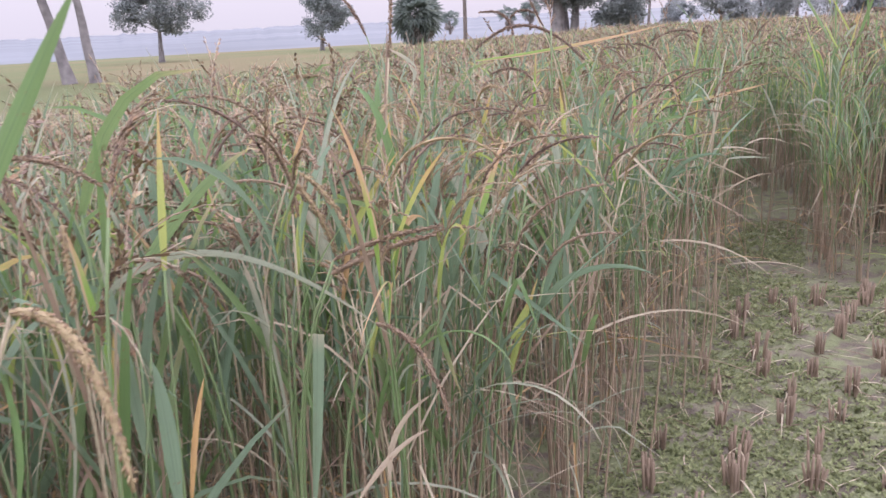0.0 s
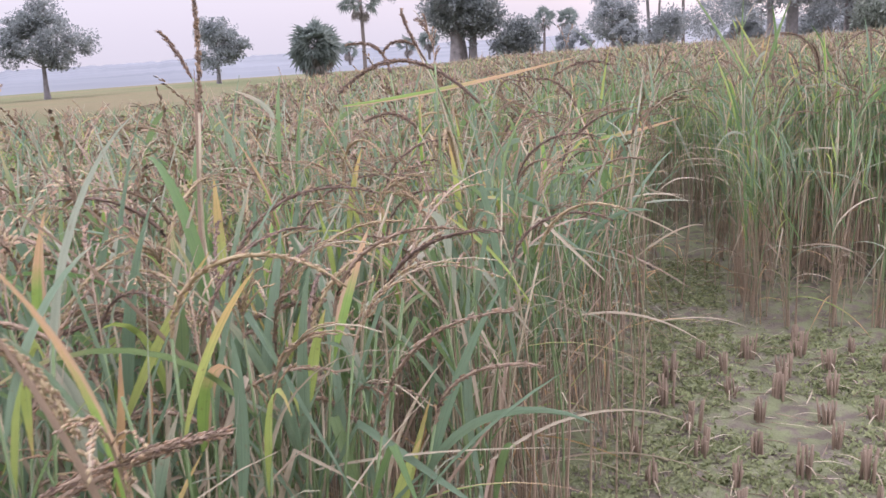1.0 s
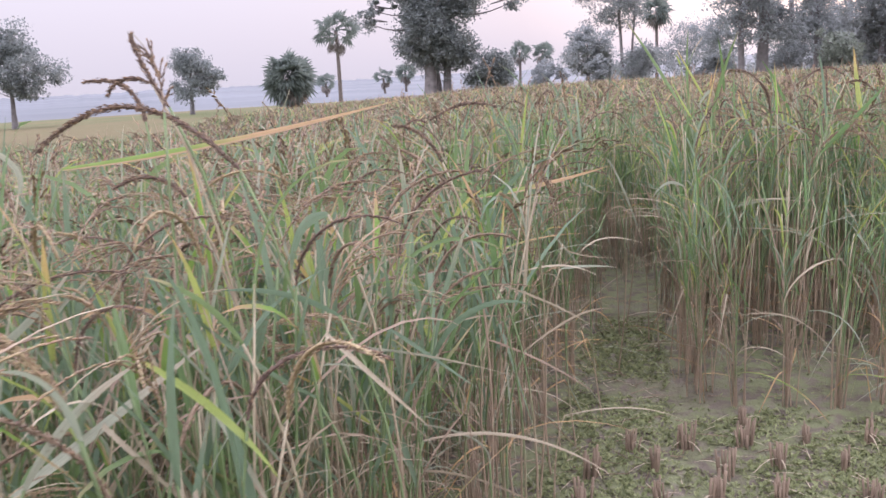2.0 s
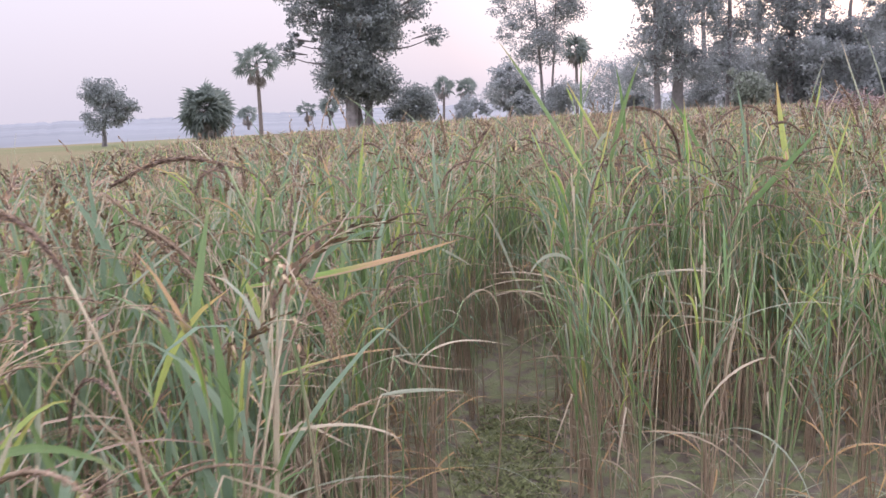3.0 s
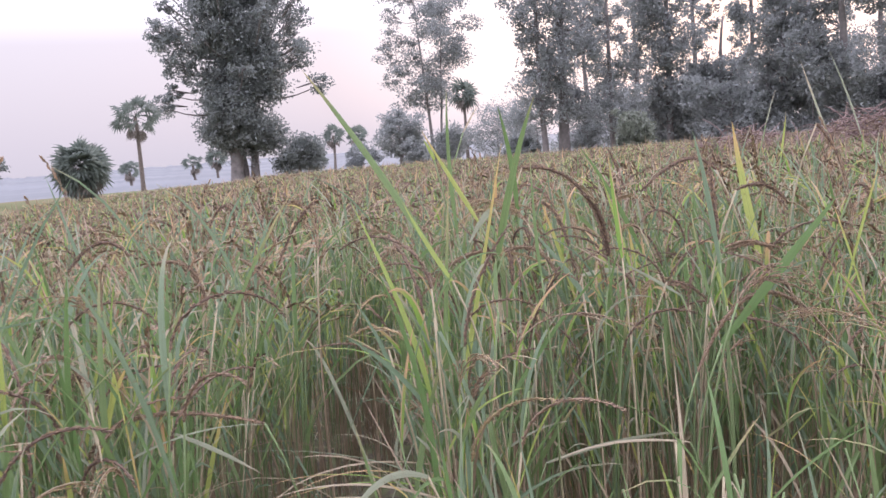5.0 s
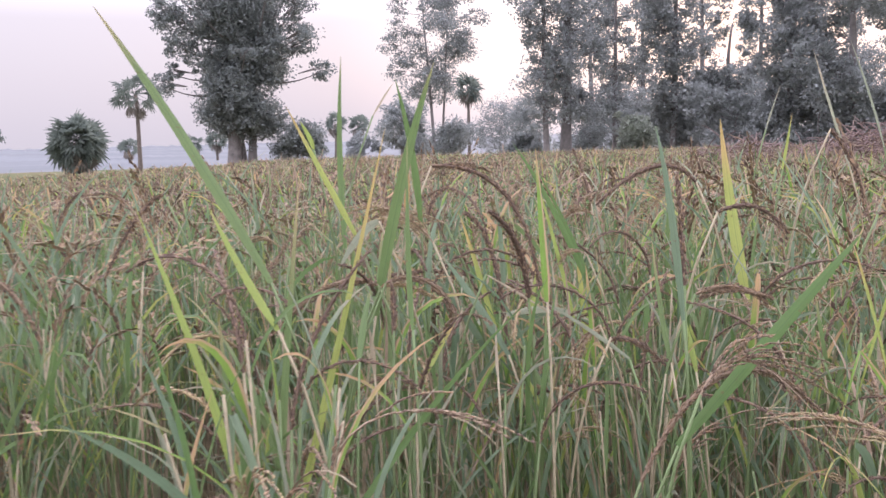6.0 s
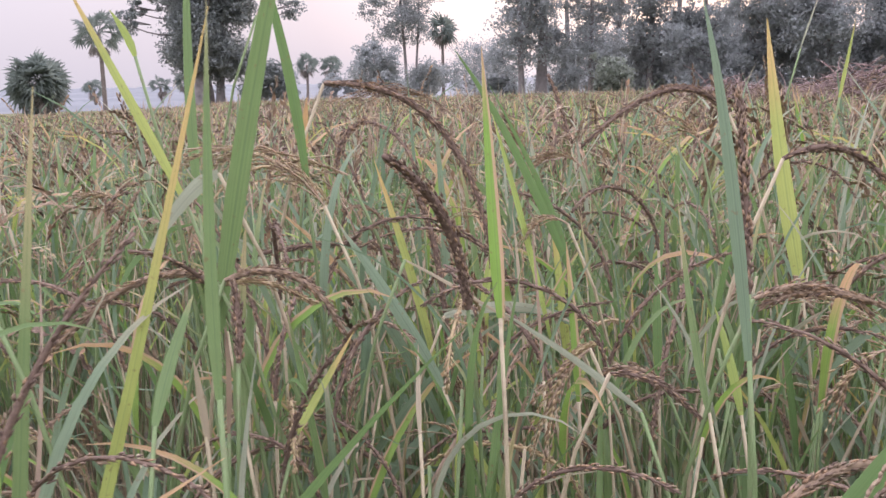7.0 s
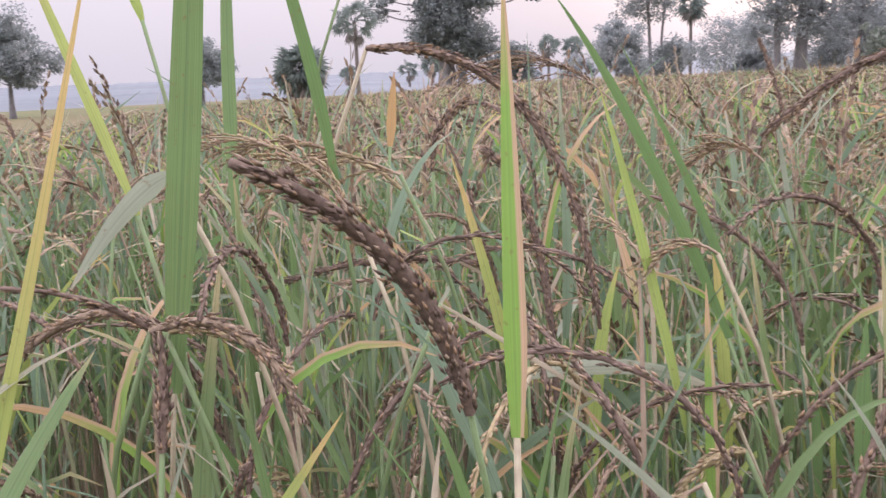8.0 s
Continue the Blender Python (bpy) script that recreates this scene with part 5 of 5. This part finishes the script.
hero_panicle(hero, (1.307, 4.950, 1.227), (1.213, 4.950, 1.260), (1.146, 4.970, 1.250), 0.0110, 'gold', loose=True)
hero = rice_hero()
hero_panicle(hero, (1.007, 5.000, 1.169), (1.024, 5.000, 1.211), (1.055, 5.000, 1.234), 0.0090, 'brown', loose=True)
hero = rice_hero()
hero_leaf(hero, (-0.553, 1.620, 0.887), (-0.481, 1.740, 0.931), (-0.377, 1.860, 0.998), 0.020, 'pale')
hero_panicle(hero, (-0.481, 1.500, 1.097), (-0.456, 1.500, 1.143), (-0.383, 1.500, 1.163), 0.0100, 'gold', loose=True)
hero = rice_hero()
hero_leaf(hero, (-0.126, 2.470, 0.941), (-0.125, 2.480, 1.076), (-0.138, 2.500, 1.227), 0.020, 'blue')
hero_panicle(hero, (-0.209, 2.400, 1.152), (-0.269, 2.400, 1.132), (-0.429, 2.400, 1.175), 0.0090, 'gold', loose=True)
hero = rice_hero()
hero_leaf(hero, (0.068, 2.900, 0.847), (0.081, 2.900, 0.924), (0.097, 2.920, 1.042), 0.012, 'yellow')
hero_leaf(hero, (0.129, 2.900, 0.841), (0.250, 2.900, 0.853), (0.343, 2.900, 0.815), 0.006, 'dry')
hero_leaf(hero, (0.078, 2.750, 0.844), (0.204, 2.750, 0.786), (0.294, 2.750, 0.730), 0.006, 'dry')
hero_panicle(hero, (0.088, 2.900, 1.281), (0.001, 2.900, 1.294), (-0.090, 2.900, 1.255), 0.0090, 'dark')
hero = rice_hero()
hero_leaf(hero, (-0.425, 2.150, 0.884), (-0.183, 2.200, 0.868), (0.104, 2.300, 0.758), 0.006, 'pale')
hero_panicle(hero, (-0.467, 2.100, 1.183), (-0.521, 2.100, 1.220), (-0.592, 2.100, 1.204), 0.0100, 'dark')
hero = rice_hero()
hero_leaf(hero, (0.126, 2.700, 0.687), (0.254, 2.700, 0.769), (0.344, 2.700, 0.782), 0.006, 'dry')
hero_leaf(hero, (0.029, 2.600, 0.752), (0.160, 2.600, 0.690), (0.291, 2.600, 0.600), 0.006, 'withered')
hero_leaf(hero, (0.025, 2.600, 0.930), (-0.037, 2.600, 1.000), (-0.122, 2.600, 1.103), 0.005, 'dry')
hero_leaf(hero, (0.061, 2.600, 0.875), (-0.128, 2.600, 0.815), (-0.204, 2.600, 0.679), 0.007, 'green')
hero = rice_hero()
hero_leaf(hero, (0.006, 3.200, 0.818), (0.184, 3.250, 0.861), (0.357, 3.300, 0.864), 0.006, 'tipped')
hero = rice_hero()
hero_leaf(hero, (-0.108, 2.300, 0.636), (0.101, 2.350, 0.611), (0.302, 2.400, 0.482), 0.007, 'dry')
hero = rice_hero()
hero_leaf(hero, (0.266, 3.200, 0.302), (0.487, 3.250, 0.297), (0.664, 3.300, 0.224), 0.005, 'dry')
hero = rice_hero()
hero_leaf(hero, (-0.232, 1.900, 0.890), (-0.345, 1.850, 0.996), (-0.440, 1.800, 1.137), 0.013, 'blue')
hero_leaf(hero, (-0.187, 1.900, 1.017), (-0.269, 1.900, 1.055), (-0.361, 1.900, 1.064), 0.010, 'blue')
hero = rice_hero()
hero_leaf(hero, (-0.228, 2.100, 1.141), (-0.279, 2.100, 1.114), (-0.302, 2.100, 1.026), 0.018, 'blue')
hero_panicle(hero, (-0.238, 2.150, 0.887), (-0.330, 2.150, 0.897), (-0.443, 2.150, 0.913), 0.0090, 'gold', loose=True)
hero = rice_hero()
hero_leaf(hero, (-0.290, 1.750, 1.026), (-0.332, 1.720, 1.097), (-0.392, 1.700, 1.134), 0.008, 'green')
hero_leaf(hero, (-0.391, 1.700, 0.854), (-0.378, 1.700, 0.932), (-0.387, 1.700, 0.952), 0.013, 'pale')
hero = rice_hero()
hero_leaf(hero, (-0.368, 1.450, 1.028), (-0.376, 1.420, 1.092), (-0.403, 1.400, 1.117), 0.020, 'pale')
hero_panicle(hero, (-0.451, 1.450, 1.135), (-0.414, 1.450, 1.122), (-0.380, 1.450, 1.058), 0.0100, 'gold')
hero = rice_hero()
hero_leaf(hero, (1.598, 3.950, 0.256), (1.554, 3.920, 0.451), (1.434, 3.900, 0.548), 0.008, 'pale')
hero = rice_hero()
hero_leaf(hero, (0.858, 4.100, 0.888), (0.779, 4.050, 0.910), (0.712, 4.000, 0.859), 0.012, 'pale')
hero_leaf(hero, (0.858, 4.050, 0.387), (0.848, 4.050, 0.607), (0.842, 4.100, 0.871), 0.012, 'green')
hero_leaf(hero, (0.863, 4.200, 0.686), (0.707, 4.200, 0.776), (0.547, 4.200, 0.721), 0.006, 'dry')
hero_leaf(hero, (0.857, 4.100, 0.574), (0.750, 4.100, 0.580), (0.626, 4.100, 0.540), 0.005, 'dry')
hero_leaf(hero, (0.893, 4.200, 0.635), (0.784, 4.200, 0.707), (0.655, 4.200, 0.665), 0.005, 'withered')
hero_leaf(hero, (0.938, 4.000, 0.404), (1.030, 4.000, 0.583), (1.135, 4.000, 0.683), 0.005, 'dry')
hero = rice_hero()
hero_leaf(hero, (1.409, 4.000, 0.623), (1.253, 4.000, 0.699), (1.010, 4.000, 0.723), 0.006, 'pale')
hero = rice_hero()
hero_panicle(hero, (-0.444, 1.950, 1.371), (-0.485, 1.950, 1.381), (-0.514, 1.950, 1.358), 0.0070, 'dark')
hero_panicle(hero, (-0.423, 1.950, 1.336), (-0.457, 1.950, 1.404), (-0.467, 1.950, 1.445), 0.0080, 'dark')
hero = rice_hero()
hero_leaf(hero, (0.898, 4.300, 0.723), (0.889, 4.350, 0.966), (0.828, 4.400, 1.198), 0.014, 'green')
hero_leaf(hero, (0.916, 4.300, 0.755), (0.752, 4.300, 0.815), (0.588, 4.300, 0.808), 0.005, 'dry')
hero = rice_hero()
hero_leaf(hero, (0.931, 4.500, 0.886), (0.892, 4.500, 1.066), (0.809, 4.550, 1.304), 0.013, 'yellow')
hero_leaf(hero, (0.976, 4.600, 0.829), (0.993, 4.620, 1.011), (1.031, 4.650, 1.338), 0.014, 'green')
hero_leaf(hero, (0.993, 4.600, 0.790), (1.065, 4.650, 1.023), (1.169, 4.700, 1.405), 0.013, 'yellow')
hero = rice_hero()
hero_leaf(hero, (1.583, 4.400, 0.531), (1.405, 4.400, 0.632), (1.177, 4.400, 0.672), 0.006, 'pale')
hero_leaf(hero, (1.465, 4.440, 0.744), (1.296, 4.440, 0.767), (1.154, 4.440, 0.743), 0.006, 'dry')
hero = rice_hero()
hero_leaf(hero, (1.658, 4.100, 0.328), (1.607, 4.100, 0.495), (1.503, 4.100, 0.590), 0.009, 'pale')
hero = rice_hero()
hero_leaf(hero, (0.876, 4.700, 0.698), (0.911, 4.720, 0.790), (0.998, 4.720, 0.814), 0.008, 'dry')
hero = rice_hero()
hero_leaf(hero, (0.820, 4.900, 0.591), (0.736, 5.000, 0.851), (0.684, 5.050, 0.931), 0.012, 'pale')
hero = rice_hero()
hero_leaf(hero, (0.511, 3.900, 0.822), (0.580, 3.900, 0.846), (0.618, 3.900, 0.759), 0.005, 'dry')
hero = rice_hero()
hero_leaf(hero, (0.285, 3.400, 0.730), (0.368, 3.400, 0.736), (0.470, 3.400, 0.727), 0.010, 'pale')
hero = rice_hero()
hero_leaf(hero, (0.314, 3.600, 0.774), (0.369, 3.600, 0.734), (0.531, 3.600, 0.711), 0.006, 'dry')
hero_leaf(hero, (0.369, 3.600, 0.734), (0.465, 3.600, 0.788), (0.624, 3.700, 0.737), 0.006, 'dry')
hero = rice_hero()
hero_leaf(hero, (0.054, 4.200, 1.018), (0.100, 4.200, 1.015), (0.109, 4.200, 0.889), 0.013, 'blue')
hero = rice_hero()
hero_leaf(hero, (-0.353, 4.600, 1.207), (-0.310, 4.600, 1.196), (-0.277, 4.600, 1.078), 0.012, 'blue')
hero = rice_hero()
hero_leaf(hero, (-0.759, 1.350, 0.902), (-0.728, 1.350, 1.180), (-0.712, 1.350, 1.353), 0.009, 'withered')
hero_leaf(hero, (-0.793, 1.330, 0.835), (-0.788, 1.350, 0.987), (-0.785, 1.370, 1.123), 0.022, 'green')
hero_panicle(hero, (-0.713, 1.350, 1.288), (-0.703, 1.350, 1.377), (-0.699, 1.350, 1.462), 0.0070, 'brown')
hero_panicle(hero, (-0.664, 1.300, 0.960), (-0.798, 1.300, 0.995), (-0.980, 1.300, 0.966), 0.0120, 'gold', loose=True)
hero_panicle(hero, (-0.755, 1.200, 1.013), (-0.847, 1.200, 1.042), (-0.943, 1.200, 1.001), 0.0110, 'gold', loose=True)
hero = rice_hero()
hero_leaf(hero, (-0.744, 0.950, 0.923), (-0.771, 0.970, 0.995), (-0.807, 1.000, 1.056), 0.024, 'pale')
hero_leaf(hero, (-0.596, 1.000, 0.862), (-0.595, 1.030, 0.962), (-0.605, 1.060, 1.043), 0.019, 'blue')
hero_leaf(hero, (-0.744, 1.000, 0.866), (-0.727, 1.000, 0.959), (-0.724, 1.020, 1.041), 0.012, 'orange')
hero_leaf(hero, (-0.731, 1.050, 0.852), (-0.717, 1.050, 0.928), (-0.715, 1.070, 0.993), 0.009, 'orange')
hero_panicle(hero, (-0.691, 0.800, 0.977), (-0.606, 0.800, 1.016), (-0.521, 0.800, 1.040), 0.0140, 'brown')
hero_panicle(hero, (-0.766, 0.850, 1.123), (-0.726, 0.850, 1.070), (-0.699, 0.850, 0.999), 0.0130, 'gold')
hero = rice_hero()
hero_leaf(hero, (-0.545, 1.550, 0.761), (-0.602, 1.600, 0.921), (-0.671, 1.650, 1.034), 0.019, 'pale')
hero = rice_hero()
hero_leaf(hero, (-0.928, 1.400, 0.997), (-0.910, 1.400, 1.054), (-0.893, 1.420, 1.114), 0.020, 'pale')
hero = rice_hero()
hero_leaf(hero, (-0.465, 1.300, 0.680), (-0.444, 1.320, 0.722), (-0.422, 1.340, 0.764), 0.017, 'yellow')
hero = rice_hero()
hero_leaf(hero, (-0.484, 2.200, 0.202), (-0.278, 2.200, 0.321), (-0.008, 2.250, 0.328), 0.006, 'dry')
hero_panicle(hero, (-0.521, 2.100, 1.314), (-0.549, 2.100, 1.373), (-0.621, 2.100, 1.384), 0.0090, 'dark')
hero = rice_hero()
hero_leaf(hero, (-0.482, 2.000, 0.450), (-0.337, 2.000, 0.591), (-0.135, 2.000, 0.629), 0.006, 'dry')
hero_panicle(hero, (-0.359, 2.100, 0.943), (-0.263, 2.100, 0.965), (-0.144, 2.100, 0.931), 0.0080, 'gold', loose=True)
hero = rice_hero()
hero_leaf(hero, (-0.558, 1.800, 0.400), (-0.494, 1.800, 0.588), (-0.405, 1.850, 0.668), 0.008, 'withered')
hero_panicle(hero, (-0.625, 1.900, 0.961), (-0.655, 1.900, 1.038), (-0.719, 1.900, 1.023), 0.0100, 'brown', loose=True)
hero = rice_hero()
hero_leaf(hero, (-0.309, 2.100, 0.594), (-0.443, 2.100, 0.719), (-0.548, 2.100, 0.811), 0.010, 'blue')
hero = rice_hero()
hero_leaf(hero, (-0.831, 2.200, 1.036), (-0.753, 2.200, 0.943), (-0.686, 2.200, 0.880), 0.010, 'pale')
hero_leaf(hero, (-0.870, 2.300, 1.186), (-0.878, 2.300, 1.245), (-0.962, 2.300, 1.294), 0.016, 'pale')
hero = rice_hero()
hero_leaf(hero, (-0.184, 2.300, 0.642), (-0.286, 2.300, 0.742), (-0.389, 2.300, 0.802), 0.008, 'yellow')
hero = rice_hero()
hero_leaf(hero, (0.024, 2.400, 0.532), (-0.053, 2.400, 0.612), (-0.306, 2.400, 0.649), 0.005, 'pale')
hero = rice_hero()
hero_leaf(hero, (-0.844, 1.900, 1.136), (-0.858, 1.900, 1.222), (-0.873, 1.900, 1.294), 0.012, 'blue')
hero_panicle(hero, (-0.881, 1.800, 1.334), (-0.907, 1.800, 1.390), (-0.936, 1.800, 1.430), 0.0100, 'dark')
hero = rice_hero()
hero_panicle(hero, (-1.103, 2.200, 1.195), (-1.202, 2.200, 1.222), (-1.340, 2.200, 1.195), 0.0100, 'gold', loose=True)
hero = rice_hero()
hero_panicle(hero, (0.159, 2.900, 1.123), (0.213, 2.900, 1.065), (0.230, 2.900, 0.953), 0.0090, 'brown', loose=True)
hero = rice_hero()
hero_panicle(hero, (-0.049, 2.600, 1.174), (-0.096, 2.600, 1.241), (-0.160, 2.600, 1.261), 0.0100, 'dark')
hero = rice_hero()
hero_leaf(hero, (2.503, 5.400, 1.283), (2.439, 5.400, 1.451), (2.385, 5.400, 1.602), 0.008, 'pale')
hero_leaf(hero, (2.603, 5.400, 1.341), (2.556, 5.400, 1.478), (2.492, 5.400, 1.627), 0.008, 'pale')
hero = rice_hero()
hero_leaf(hero, (2.372, 5.600, 1.398), (2.394, 5.600, 1.462), (2.417, 5.600, 1.526), 0.007, 'pale')
hero = rice_hero()
hero_leaf(hero, (2.177, 5.200, 1.298), (2.190, 5.200, 1.365), (2.199, 5.200, 1.431), 0.012, 'yellow')
hero = rice_hero()
hero_leaf(hero, (1.207, 5.300, 1.451), (1.235, 5.300, 1.495), (1.256, 5.300, 1.523), 0.006, 'dry')
hero = rice_hero()
hero_leaf(hero, (1.062, 5.000, 1.377), (1.053, 5.000, 1.404), (1.038, 5.000, 1.431), 0.010, 'yellow')

# ---- rice plants along the strip, stalk by stalk ----
rng = random.Random(8)
protos = [rice_prototype(400 + k, 1.4 if k < 5 else 1.0 if k < 10 else 0.75) for k in range(12)]
used, lined, late = set(), [], 0
for row in near:
    x, y, turn, size, tall = row
    k = rng.randrange(5) + (0 if x < left_edge(y) and y < 3.8 else 5)
    if off_path(x, y) < 0.45 and y < 4.5 and x > left_edge(y):
        k, late = 10 + late % 2, late + 1
    m = Matrix.Translation((x, y, 0)) @ Matrix.Rotation(turn, 4, "Z") @ Matrix.Diagonal((size, size, tall, 1))
    if k in used:
        made = copy_thing(protos[k], m)
        made.matrix_basis = m
    else:
        made = protos[k]
        made.matrix_basis = m
        used.add(k)
    lined.append((*row, made))

# long dry leaves that hang out over the cut strip
def arch_mesh(seed):
    rng = random.Random(seed)
    s = Shape()
    z = rng.uniform(0.12, 0.8)
    p = bend_path((0, 0, z), 0.0, rng.uniform(15, 75), rng.uniform(30, 130), rng.uniform(0.25, 0.62), 10, rng.uniform(0.7, 1.8), rng.uniform(-0.9, 0.9))
    if rng.random() < 0.4:
        p = kinked(p, rng)
    p[:, 2] = np.maximum(p[:, 2], 0.03)
    add_blade(s, p, rng.uniform(0.003, 0.0075), LEAF[rng.choice(["dry", "dry", "dry", "withered", "pale", "pale", "tipped"])], 0.22, 3, False, rng.uniform(-0.8, 0.8), rng.uniform(-1.8, 1.8))
    return s.mesh("leaf")


arches = [arch_mesh(500 + k) for k in range(34)]
for x, y, turn, size, tall, plant in lined:
    gap = left_edge(y) - x
    out = -20 if 0 <= gap < 0.24 and y < 5 else 200 if y < 6.2 and 0.7 < x < 0.95 + 0.21 * (y - 3.85) else 250 if y < 4.1 and x > 0.7 else None
    if out is None:
        continue
    for k in range(rng.choice((3, 4, 4, 5))):
        ob = part("leaf", rng.choice(arches), plant)
        ob.matrix_basis = pose(0, 0, 0, 0, 0, out + rng.uniform(-80, 80) - math.degrees(turn))
